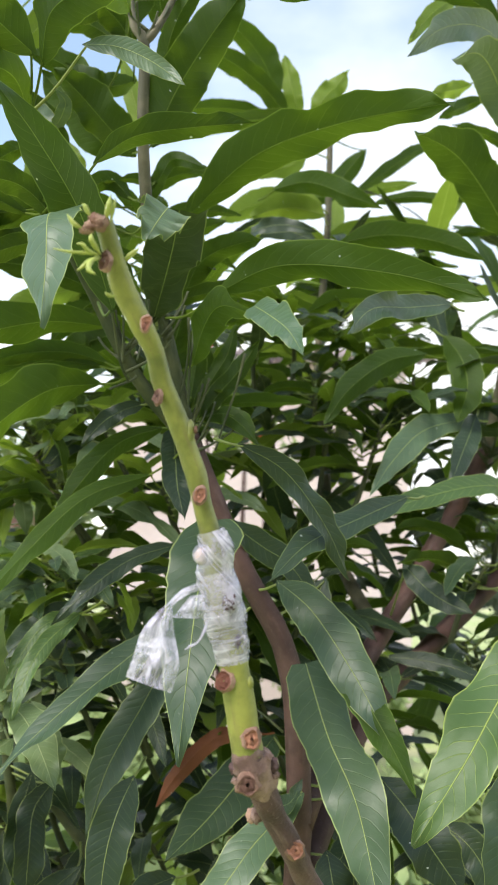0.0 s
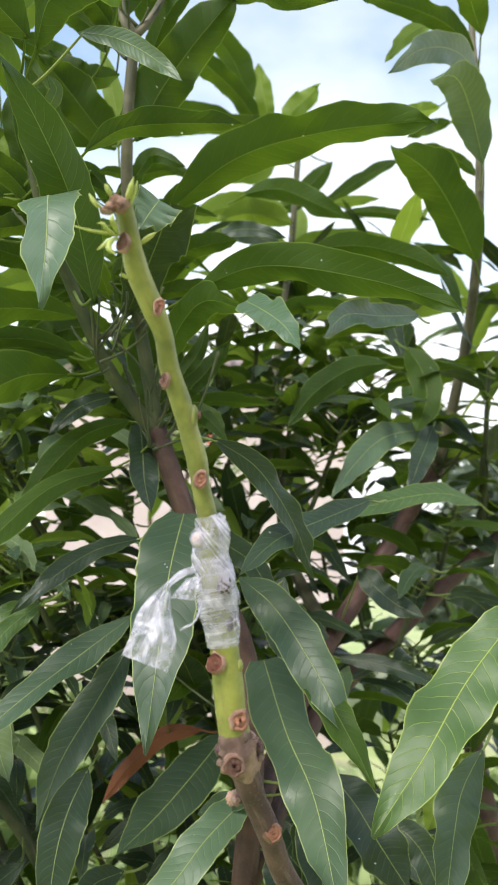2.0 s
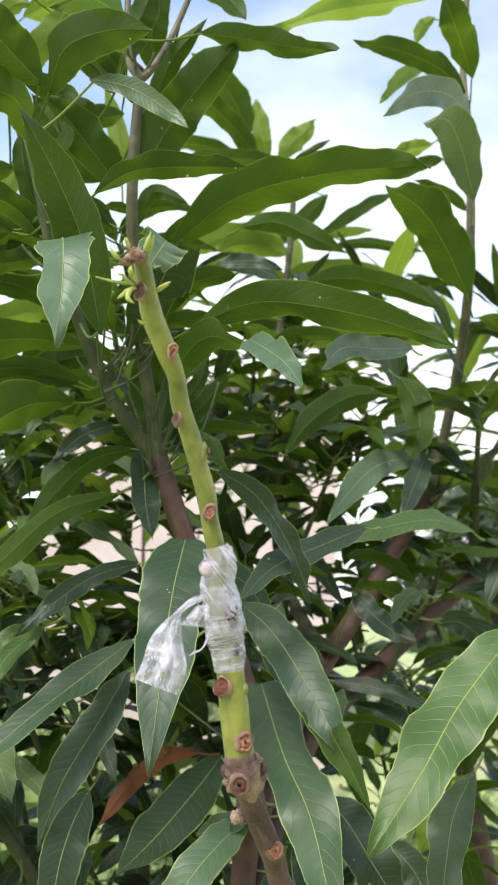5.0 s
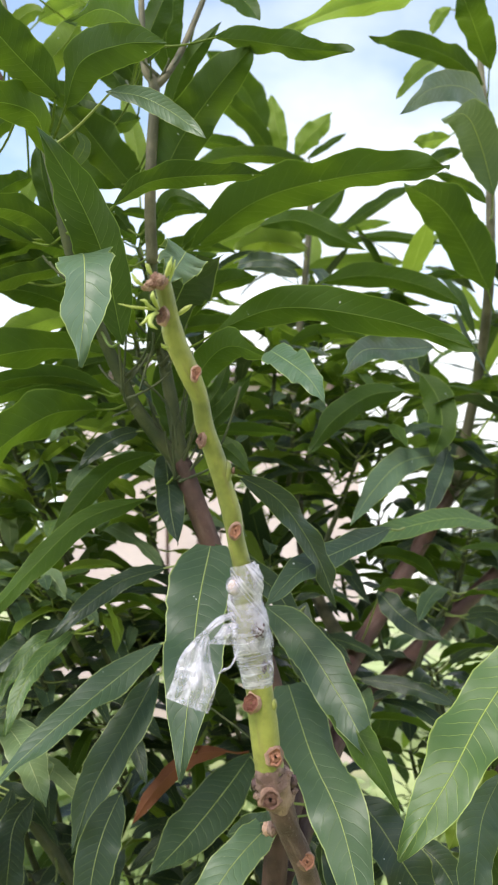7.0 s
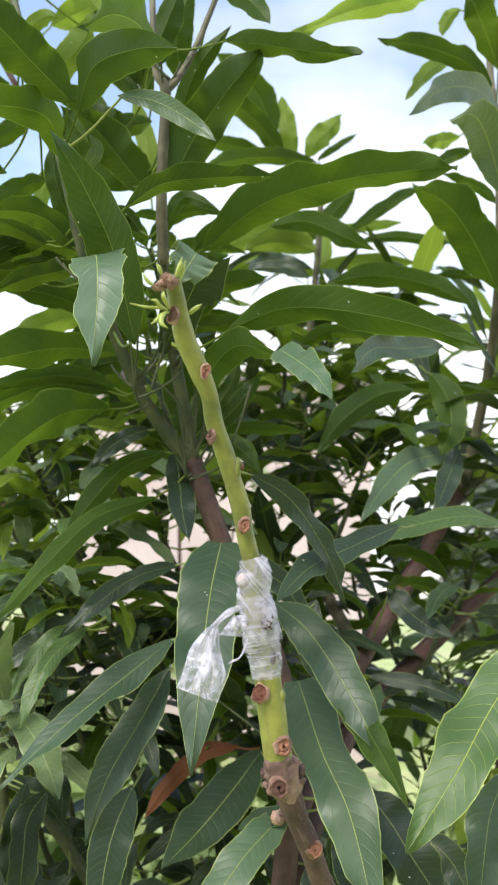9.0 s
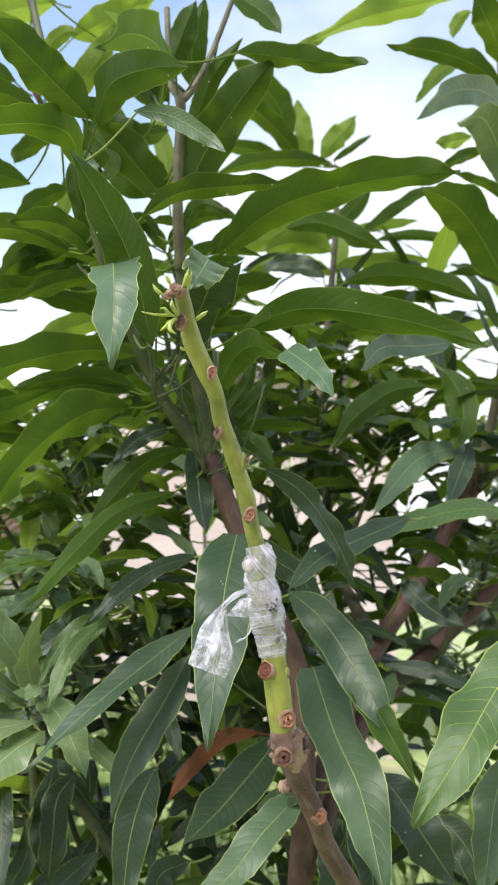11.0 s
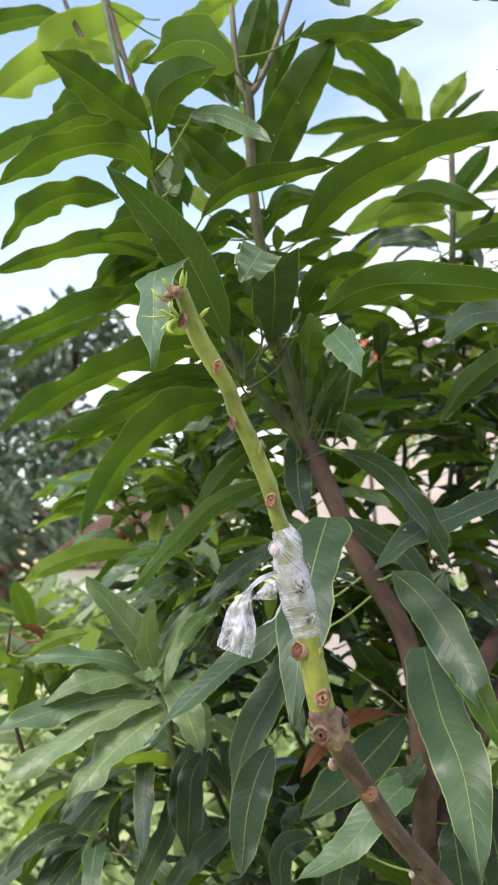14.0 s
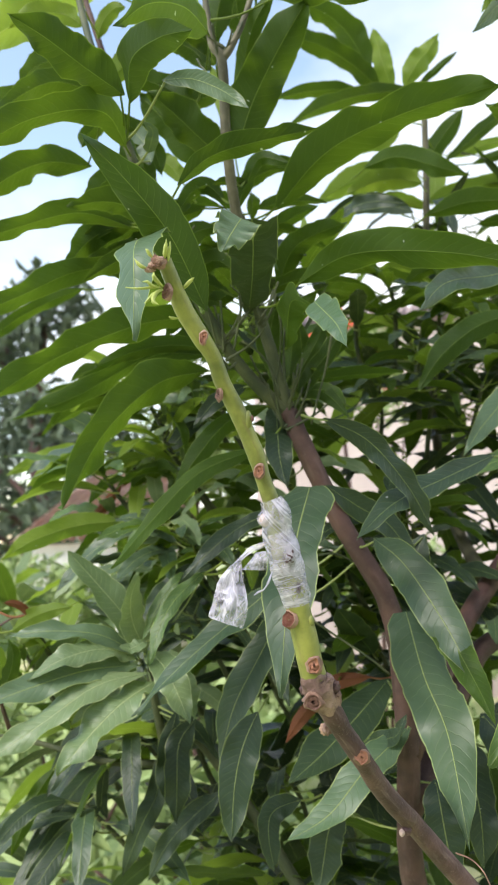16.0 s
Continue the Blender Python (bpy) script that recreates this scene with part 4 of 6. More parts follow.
leaf(limb_top, (-0.158, 1.02, 2.09), (-0.127, 1, 2.14), (-0.109, 1, 2.164), (-0.064, 0.98, 2.14), 0.025, (0.46, -0.82, -0.33), hue="under")
leaf(limb_left, (-0.343, 1, 2.28), (-0.366, 1, 2.255), (-0.385, 1, 2.239), (-0.394, 1, 2.221), 0.036, (0.47, -0.69, -0.55), hue="under")
leaf(limb_back, (0.086, 1.5, 2.464), (0.05, 1.5, 2.42), (0.004, 1.5, 2.414), (-0.043, 1.5, 2.395), 0.047, (0.06, -0.89, -0.45), hue="light")
leaf(limb_back, (0.214, 1.6, 2.511), (0.177, 1.6, 2.465), (0.128, 1.6, 2.407), (0.08, 1.6, 2.4), 0.049, (0.22, -0.96, -0.19), hue="under")
leaf(limb_back, (0.115, 1.5, 2.337), (0.048, 1.5, 2.346), (-0.02, 1.48, 2.327), (-0.088, 1.46, 2.284), 0.065, (0.37, -0.78, -0.51), hue="light")
leaf(limb_back, (0.101, 1.4, 2.214), (0.05, 1.4, 2.237), (-0.002, 1.38, 2.235), (-0.065, 1.36, 2.206), 0.044, (0.36, -0.9, -0.23), hue="cool")
leaf(limb_left, (-0.225, 0.86, 2.016), (-0.254, 0.84, 2.042), (-0.282, 0.82, 2.045), (-0.321, 0.8, 2.035), 0.040, (0.29, -0.54, -0.79), hue="under")
leaf(limb_left, (-0.222, 0.9, 2.015), (-0.252, 0.88, 1.996), (-0.28, 0.86, 1.979), (-0.319, 0.84, 1.95), 0.035, (0.68, -0.5, -0.54), hue="under")
leaf(limb_left, (-0.258, 0.95, 2.065), (-0.29, 0.93, 2.057), (-0.317, 0.9, 2.033), (-0.357, 0.9, 2.009), 0.048, (0.82, -0.37, -0.44), hue="under")
leaf(limb_mid, (-0.08, 1, 1.83), (-0.074, 1, 1.877), (-0.068, 0.98, 1.911), (-0.027, 0.96, 1.946), 0.031, (-0.16, -0.87, -0.47), hue="under")
leaf(limb_mid, (-0.075, 1, 1.822), (-0.051, 1, 1.862), (-0.033, 1, 1.894), (-0.023, 1, 1.934), 0.026, (0.12, -0.99, -0.07), hue="under")
leaf(limb_left, (-0.133, 0.97, 1.821), (-0.157, 0.96, 1.811), (-0.18, 0.95, 1.794), (-0.204, 0.94, 1.762), 0.025, (0.3, -0.94, 0.14), hue="cool")
leaf(limb_low, (-0.195, 0.95, 1.569), (-0.227, 0.92, 1.535), (-0.243, 0.9, 1.5), (-0.25, 0.88, 1.457), 0.025, (0.28, -0.88, 0.38), hue="bright", twist=50)
leaf(limb_main, (-0.091, 1, 1.649), (-0.143, 0.97, 1.63), (-0.185, 0.94, 1.595), (-0.223, 0.92, 1.554), 0.031, (0.19, -0.85, 0.49), hue="cool")
leaf(limb_main, (-0.204, 0.98, 1.565), (-0.241, 0.96, 1.552), (-0.261, 0.94, 1.52), (-0.275, 0.92, 1.48), 0.022, (0.23, -0.89, 0.4), hue="bright", twist=40)
leaf(limb_low, (-0.227, 1.1, 1.572), (-0.261, 1.08, 1.556), (-0.293, 1.06, 1.53), (-0.325, 1.05, 1.5), 0.041, (0.17, -0.87, 0.46), hue="dark")
leaf(limb_main, (0.117, 1.02, 1.36), (0.135, 1, 1.312), (0.145, 0.98, 1.264), (0.146, 0.97, 1.202), 0.054, (0.21, -0.89, 0.41), hue="dark")
leaf(limb_mid, (-0.066, 1, 1.808), (-0.038, 0.97, 1.809), (-0.012, 0.95, 1.797), (0.007, 0.93, 1.764), 0.026, (-0.5, -0.81, 0.29), hue="mid")
leaf(limb_mid, (-0.068, 1, 1.805), (-0.045, 1, 1.839), (-0.02, 1, 1.869), (0.01, 1, 1.915), 0.029, (0.31, -0.92, -0.25), hue="under")
leaf(limb_main, (-0.031, 0.97, 1.679), (0.014, 0.99, 1.647), (0.05, 1, 1.623), (0.085, 1, 1.57), 0.039, (0.3, -0.95, 0.04), hue="dark")
leaf(limb_young, (-0.505, 0.99, 1.484), (-0.465, 0.97, 1.505), (-0.426, 0.96, 1.518), (-0.389, 0.95, 1.524), 0.029, (-0.25, -0.97, 0), hue="light")
leaf(limb_young, (-0.467, 0.98, 1.506), (-0.475, 0.97, 1.521), (-0.484, 0.96, 1.528), (-0.496, 0.95, 1.53), 0.013, (0.71, -0.7, -0.08), hue="dead")
leaf(limb_young, (-0.536, 0.99, 1.532), (-0.543, 0.98, 1.539), (-0.546, 0.97, 1.538), (-0.555, 0.96, 1.53), 0.015, (0.89, -0.31, 0.33), hue="pale")
leaf(limb_young, (-0.531, 1, 1.393), (-0.515, 0.98, 1.429), (-0.519, 0.97, 1.454), (-0.544, 0.95, 1.471), 0.028, (0.73, -0.67, -0.15), hue="light")
leaf(limb_young, (-0.529, 1, 1.392), (-0.501, 0.98, 1.426), (-0.49, 0.97, 1.455), (-0.492, 0.96, 1.479), 0.026, (0.37, -0.83, -0.42), hue="under")
leaf(limb_young, (-0.538, 1, 1.47), (-0.54, 0.98, 1.484), (-0.544, 0.97, 1.497), (-0.556, 0.96, 1.502), 0.014, (0.86, -0.5, -0.14), hue="light")
leaf(limb_top, (-0.166, 1, 2.105), (-0.189, 0.99, 2.127), (-0.212, 0.98, 2.115), (-0.234, 0.97, 2.074), 0.031, (0.55, -0.66, -0.52), hue="under")
leaf(limb_top, (-0.165, 1.05, 2.12), (-0.136, 1.04, 2.148), (-0.103, 1.03, 2.158), (-0.069, 1.02, 2.152), 0.027, (0.03, -0.63, -0.78), hue="mid")
leaf(limb_top, (-0.19, 1.05, 2.088), (-0.218, 1.03, 2.076), (-0.233, 1, 2.045), (-0.249, 0.98, 1.993), 0.039, (0.89, -0.46, 0.02), hue="mid")
leaf(limb_top, (-0.209, 1, 2.246), (-0.235, 0.99, 2.275), (-0.27, 0.98, 2.297), (-0.308, 0.97, 2.302), 0.046, (-0.12, -0.82, -0.56), hue="under")
leaf(limb_top, (-0.16, 0.95, 2.321), (-0.156, 0.94, 2.35), (-0.143, 0.93, 2.385), (-0.123, 0.92, 2.436), 0.046, (0.14, -0.94, -0.32), hue="under")
leaf(limb_top, (-0.182, 1, 2.311), (-0.213, 1, 2.353), (-0.256, 0.99, 2.366), (-0.298, 0.98, 2.346), 0.041, (-0.04, -0.72, -0.7), hue="under")
leaf(limb_top, (-0.177, 1, 2.319), (-0.2, 1, 2.379), (-0.228, 0.99, 2.425), (-0.271, 0.98, 2.465), 0.052, (-0.22, -0.91, -0.34), hue="light")
leaf(limb_left, (-0.299, 0.9, 2.21), (-0.274, 0.92, 2.191), (-0.255, 0.94, 2.172), (-0.245, 0.95, 2.132), 0.033, (0.21, -0.76, -0.61), hue="under")
leaf(limb_left, (-0.331, 0.95, 2.287), (-0.299, 0.96, 2.325), (-0.267, 0.97, 2.381), (-0.253, 0.98, 2.442), 0.045, (0.68, -0.68, -0.27), hue="light")
leaf(limb_left, (-0.279, 0.9, 2.164), (-0.265, 0.92, 2.147), (-0.261, 0.93, 2.108), (-0.272, 0.94, 2.071), 0.033, (0.13, -0.96, -0.24), hue="mid")
leaf(limb_left, (-0.366, 0.95, 2.386), (-0.399, 0.95, 2.411), (-0.448, 0.95, 2.421), (-0.491, 0.95, 2.405), 0.040, (-0.14, -0.66, -0.74), hue="light")
leaf(limb_mid, (-0.178, 1.1, 2.031), (-0.206, 1.1, 2.052), (-0.234, 1.1, 2.045), (-0.263, 1.1, 2.015), 0.038, (0.14, -0.79, -0.6), hue="mid")
leaf(limb_mid, (-0.169, 1.1, 1.993), (-0.192, 1.1, 1.995), (-0.225, 1.1, 1.97), (-0.244, 1.1, 1.925), 0.037, (0.37, -0.79, -0.48), hue="under")
leaf(limb_mid, (-0.184, 1.1, 2.019), (-0.218, 1.1, 2.009), (-0.258, 1.1, 1.981), (-0.297, 1.1, 1.935), 0.046, (0.33, -0.81, -0.48), hue="under")
leaf(limb_mid, (-0.171, 1.1, 1.949), (-0.213, 1.1, 1.947), (-0.262, 1.1, 1.928), (-0.31, 1.1, 1.891), 0.044, (0.2, -0.84, -0.51), hue="under")
leaf(limb_low, (-0.264, 1, 1.458), (-0.251, 0.99, 1.434), (-0.237, 0.98, 1.407), (-0.22, 0.97, 1.371), 0.049, (0.61, -0.59, 0.52), hue="pale")
leaf(limb_top, (-0.185, 1, 2.172), (-0.215, 0.99, 2.191), (-0.252, 0.98, 2.235), (-0.289, 0.97, 2.278), 0.060, (-0.1, -0.95, -0.3), hue="under")
leaf(limb_left, (-0.245, 0.9, 2.126), (-0.254, 0.91, 2.157), (-0.272, 0.92, 2.185), (-0.291, 0.93, 2.205), 0.033, (-0.27, -0.95, 0.17), hue="grey")
leaf(limb_top, (-0.245, 1.05, 2.167), (-0.264, 1.05, 2.194), (-0.283, 1.05, 2.208), (-0.304, 1.05, 2.214), 0.033, (-0.22, -0.93, -0.3), hue="light")
leaf(limb_top, (-0.169, 1, 2.19), (-0.191, 1, 2.22), (-0.213, 1, 2.237), (-0.249, 1, 2.247), 0.030, (-0.26, -0.9, -0.34), hue="under")
leaf(limb_left, (-0.294, 0.95, 2.156), (-0.319, 0.95, 2.146), (-0.341, 0.94, 2.121), (-0.36, 0.93, 2.086), 0.036, (0.7, -0.61, -0.37), hue="under")
leaf(limb_left, (-0.299, 0.98, 2.046), (-0.325, 0.97, 2.047), (-0.357, 0.96, 2.032), (-0.39, 0.95, 2.001), 0.040, (0.48, -0.7, -0.53), hue="under")



def shoot(foot, top, count, length, hues, seed, reach=0.85, droop=0.5):
    """A leafy shoot: a twig with a whorl of stalked, drooping narrow leaves round its end."""
    r = random.Random(seed)
    foot, top = Vector(foot), Vector(top)
    twig = limb(tree, "twig", (foot, foot.lerp(top, 0.5) + Vector((r.uniform(-0.01, 0.01), 0.01, 0)), top), (0.0048, 0.0042, 0.0034), twig_bark, "", 0.1, 9)
    axis = (top - foot).normalized()
    turn = r.uniform(0, 6.28)
    for i in range(count):
        a = turn + i * 2.4 + r.uniform(-0.3, 0.3)
        out = (Vector((math.cos(a), math.sin(a), 0)) * reach + axis * r.uniform(0.0, 0.75)).normalized()
        at = top.lerp(foot, 0.5 * (i / count) ** 1.5)
        ln = length * r.uniform(0.75, 1.2)
        sag = droop * r.uniform(0.5, 1.4)
        a0 = at + out * 0.032
        pts = [a0 + out * ln * f - Vector((0, 0, 1)) * ln * sag * f * f for f in (0.0, 0.34, 0.68, 1.0)]
        hue = r.choice(hues)
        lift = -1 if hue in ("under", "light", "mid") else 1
        face = Vector((r.uniform(-0.35, 0.35), -0.55, 0.75 * lift))
        COUNT[0] += 1
        q = COUNT[0] * 1.37
        bm = leaf_mesh(pts, ln * r.uniform(0.165, 0.215), face, 0.22 * lift, r.uniform(0.06, 0.15), r.uniform(-35, 35), q, at)
        under(link("leaf", bm, LEAF[hue], None, "yellow-green mango leaf, young or sunlit" if hue == "light" else ""), twig)
    return twig


# pale mixes on left-hand shoots: skylight there is put into the leaf colour
PALE = ("under", "light", "bright", "soft", "grey", "pale")
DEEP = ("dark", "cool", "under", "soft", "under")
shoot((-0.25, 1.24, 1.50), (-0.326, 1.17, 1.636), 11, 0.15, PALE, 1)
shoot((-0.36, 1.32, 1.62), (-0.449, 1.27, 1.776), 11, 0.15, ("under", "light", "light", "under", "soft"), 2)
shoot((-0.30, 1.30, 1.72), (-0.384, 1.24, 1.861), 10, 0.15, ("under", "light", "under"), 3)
shoot((-0.085, 1.10, 1.76), (-0.099, 1.12, 1.870), 9, 0.14, ("under", "dark", "under"), 4, 0.6, 0.1)
shoot((0.15, 1.34, 1.70), (0.199, 1.28, 1.854), 11, 0.15, ("under", "dark", "under", "cool"), 5)
shoot((0.24, 1.42, 1.80), (0.265, 1.36, 1.956), 11, 0.15, ("under", "under", "mid", "cool"), 6)
shoot((0.10, 1.38, 1.74), (0.129, 1.32, 1.899), 10, 0.15, ("under", "under", "light", "cool"), 7)
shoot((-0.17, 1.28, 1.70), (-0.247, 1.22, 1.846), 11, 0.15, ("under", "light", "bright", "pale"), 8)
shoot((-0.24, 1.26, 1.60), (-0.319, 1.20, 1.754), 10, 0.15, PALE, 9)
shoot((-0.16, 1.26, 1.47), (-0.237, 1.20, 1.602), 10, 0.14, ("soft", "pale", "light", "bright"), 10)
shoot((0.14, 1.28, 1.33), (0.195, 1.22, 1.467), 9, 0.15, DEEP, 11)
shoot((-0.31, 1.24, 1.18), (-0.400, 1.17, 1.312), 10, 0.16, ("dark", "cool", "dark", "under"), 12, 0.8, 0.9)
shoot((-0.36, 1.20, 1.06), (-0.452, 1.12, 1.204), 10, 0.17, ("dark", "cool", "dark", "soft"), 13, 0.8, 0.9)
shoot((-0.09, 1.34, 1.60), (-0.157, 1.28, 1.747), 10, 0.15, ("light", "bright", "under", "pale"), 14)
shoot((0.00, 1.46, 1.74), (0.020, 1.40, 1.883), 10, 0.15, ("under", "mid", "cool"), 15)
shoot((0.08, 1.50, 1.85), (0.103, 1.44, 1.994), 9, 0.15, ("under", "mid", "light"), 16)
shoot((-0.17, 1.24, 1.46), (-0.231, 1.18, 1.595), 9, 0.13, ("soft", "under", "light", "cool"), 17)
shoot((0.30, 1.30, 1.50), (0.350, 1.24, 1.631), 9, 0.15, DEEP, 18)
shoot((-0.25, 1.30, 1.78), (-0.332, 1.24, 1.915), 10, 0.16, ("under", "under", "light"), 19)
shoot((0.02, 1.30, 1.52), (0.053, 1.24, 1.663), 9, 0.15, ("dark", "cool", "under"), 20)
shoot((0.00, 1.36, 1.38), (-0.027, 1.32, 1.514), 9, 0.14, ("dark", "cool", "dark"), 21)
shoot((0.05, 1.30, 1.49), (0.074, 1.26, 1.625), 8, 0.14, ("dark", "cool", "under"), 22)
shoot((0.40, 1.44, 1.60), (0.420, 1.38, 1.750), 10, 0.16, ("under", "cool", "dark"), 24)
shoot((0.31, 1.56, 1.58), (0.330, 1.50, 1.720), 10, 0.16, ("under", "dark", "under"), 25)
shoot((0.05, 1.42, 1.92), (0.055, 1.34, 2.050), 10, 0.16, ("under", "mid", "under"), 26, 0.9, 0.35)
shoot((0.13, 1.48, 1.94), (0.138, 1.40, 2.070), 10, 0.16, ("under", "mid", "light"), 27, 0.9, 0.35)
shoot((0.00, 1.38, 1.88), (-0.010, 1.30, 2.010), 9, 0.15, ("under", "cool", "under"), 28, 0.9, 0.35)
shoot((0.19, 1.46, 1.88), (0.194, 1.38, 2.010), 10, 0.16, ("under", "cool", "under"), 29, 0.9, 0.4)
shoot((0.09, 1.40, 1.80), (0.094, 1.34, 1.930), 9, 0.15, ("under", "cool", "dark"), 30)
shoot((-0.38, 1.26, 1.62), (-0.457, 1.20, 1.738), 11, 0.14, ("light", "bright", "under", "light"), 31, 0.9, 0.3)
shoot((-0.26, 1.24, 1.66), (-0.326, 1.17, 1.781), 10, 0.13, ("light", "under", "bright"), 32, 0.9, 0.35)
shoot((-0.22, 1.16, 1.52), (-0.285, 1.11, 1.628), 13, 0.115, ("light", "bright", "soft", "under"), 33, 0.9, 0.25)
shoot((-0.34, 1.28, 1.76), (-0.400, 1.22, 1.900), 9, 0.14, ("light", "under", "under"), 34, 0.9, 0.4)
shoot((-0.301, 1.280, 1.455), (-0.351, 1.220, 1.585), 10, 0.14, ("soft", "grey", "under", "light"), 40, 0.9, 0.4)
shoot((-0.227, 1.220, 1.359), (-0.277, 1.160, 1.489), 10, 0.15, ("dark", "cool", "dark"), 41, 0.9, 0.7)
shoot((-0.410, 1.340, 1.525), (-0.460, 1.280, 1.655), 10, 0.14, ("grey", "under", "soft", "bright"), 42, 0.9, 0.4)
shoot((-0.207, 1.360, 1.362), (-0.257, 1.300, 1.492), 10, 0.15, ("grey", "pale", "bright", "soft"), 43, 0.9, 0.5)
shoot((-0.300, 1.360, 1.385), (-0.350, 1.300, 1.515), 10, 0.15, ("soft", "pale", "light", "grey"), 44, 0.9, 0.5)
shoot((-0.116, 1.310, 1.456), (-0.166, 1.250, 1.586), 10, 0.14, ("bright", "under", "soft", "grey"), 45, 0.9, 0.5)
shoot((0.130, 1.360, 1.427), (0.080, 1.300, 1.557), 10, 0.15, ("dark", "cool", "under"), 46, 0.9, 0.5)
shoot((0.385, 1.410, 1.377), (0.335, 1.350, 1.507), 10, 0.15, ("dark", "under", "cool"), 47, 0.9, 0.5)
shoot((-0.158, 1.260, 1.338), (-0.208, 1.200, 1.468), 10, 0.14, ("dark", "cool", "dark"), 48, 0.9, 0.6)
shoot((-0.006, 1.310, 1.473), (-0.056, 1.250, 1.603), 10, 0.15, ("dark", "under", "cool"), 49, 0.9, 0.5)
shoot((-0.122, 1.140, 1.848), (-0.162, 1.080, 1.978), 9, 0.14, ("under", "dark", "under"), 60, 0.9, 0.3)
shoot((-0.130, 1.180, 2.005), (-0.170, 1.120, 2.135), 9, 0.14, ("under", "mid", "under"), 61, 0.9, 0.4)
shoot((-0.166, 1.210, 1.952), (-0.206, 1.150, 2.082), 9, 0.15, ("under", "under", "cool"), 62, 0.9, 0.4)
shoot((0.308, 1.580, 1.486), (0.268, 1.520, 1.616), 9, 0.16, ("dark", "under", "cool"), 63, 0.9, 0.5)
shoot((0.426, 1.560, 1.360), (0.386, 1.500, 1.490), 9, 0.16, ("dark", "under", "cool"), 64, 0.9, 0.5)
shoot((0.244, 1.560, 1.532), (0.204, 1.500, 1.662), 9, 0.16, ("dark", "under", "dark"), 65, 0.9, 0.5)
shoot((0.324, 1.610, 1.639), (0.284, 1.550, 1.769), 9, 0.16, ("under", "dark", "cool"), 66, 0.9, 0.5)
shoot((0.479, 1.610, 1.552), (0.439, 1.550, 1.682), 9, 0.16, ("under", "dark", "cool"), 67, 0.9, 0.5)
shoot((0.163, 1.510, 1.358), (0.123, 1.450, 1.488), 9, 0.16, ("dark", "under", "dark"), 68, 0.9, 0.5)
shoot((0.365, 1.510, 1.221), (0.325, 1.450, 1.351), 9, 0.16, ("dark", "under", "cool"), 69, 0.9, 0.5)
# low shoots added in dark skins, standing in for deep shade below
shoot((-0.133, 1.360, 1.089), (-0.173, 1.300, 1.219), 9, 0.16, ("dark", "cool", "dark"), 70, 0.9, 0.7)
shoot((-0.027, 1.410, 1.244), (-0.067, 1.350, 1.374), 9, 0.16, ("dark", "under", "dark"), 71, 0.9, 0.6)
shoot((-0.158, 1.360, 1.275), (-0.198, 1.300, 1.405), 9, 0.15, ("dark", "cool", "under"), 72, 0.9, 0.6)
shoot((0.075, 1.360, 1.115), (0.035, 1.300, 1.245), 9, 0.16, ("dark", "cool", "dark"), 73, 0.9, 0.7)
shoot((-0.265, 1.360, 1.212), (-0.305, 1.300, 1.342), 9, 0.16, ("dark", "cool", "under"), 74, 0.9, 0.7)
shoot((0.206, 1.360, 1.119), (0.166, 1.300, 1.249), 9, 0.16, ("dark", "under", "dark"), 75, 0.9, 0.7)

# two bare twig ends and a curled young leaf high in the crown
limb(tree, "twig", ((-0.33, 0.98, 2.30), (-0.355, 0.98, 2.380), (-0.391, 0.98, 2.499), (-0.41, 0.98, 2.57)), (0.005, 0.0046, 0.004, 0.0035), limb_bark, "", 0.1, 9)
limb(tree, "twig", ((-0.36, 1.00, 2.32), (-0.423, 1.0, 2.425), (-0.477, 1.0, 2.532), (-0.50, 1.0, 2.60)), (0.0045, 0.0042, 0.0038, 0.0033), limb_bark, "", 0.1, 9)
leaf(limb_left, (-0.352, 0.97, 2.375), (-0.338, 0.96, 2.395), (-0.318, 0.955, 2.408), (-0.298, 0.95, 2.404), 0.026, (0.1, -0.8, -0.5), hue="light", wavy=1.0)

# bare leaf stalks round the forks
rs = random.Random(23)
for cx, cy, cz, count, tall in ((-0.080, 0.97, 1.785, 16, 0.075), (-0.150, 0.92, 1.868, 9, 0.06), (-0.105, 0.94, 1.91, 8, 0.06), (-0.205, 0.84, 1.99, 8, 0.05), (-0.130, 0.86, 2.232, 7, 0.05), (0.400, 1.40, 1.825, 10, 0.08)):
    for i in range(count):
        a = i * 2.4 + rs.uniform(-0.3, 0.3)
        d = Vector((math.cos(a), 0.6 * math.sin(a) - 0.1, rs.uniform(0.5, 2.2))).normalized()
        c = Vector((cx, cy, cz)) + Vector((rs.uniform(-0.006, 0.006), 0, rs.uniform(-0.03, 0.02)))
        ln = tall * rs.uniform(0.6, 1.2)
        limb(tree, "leaf_stalk", (c, c + d * ln * 0.35 + Vector((0.12 * d.x * ln, 0, 0)), c + d * ln * 0.7 + Vector((0.10 * d.x * ln, 0, 0)), c + d * ln), (0.0026, 0.0016, 0.0014, 0.0015), twig_bark, "", 0.1, 7)
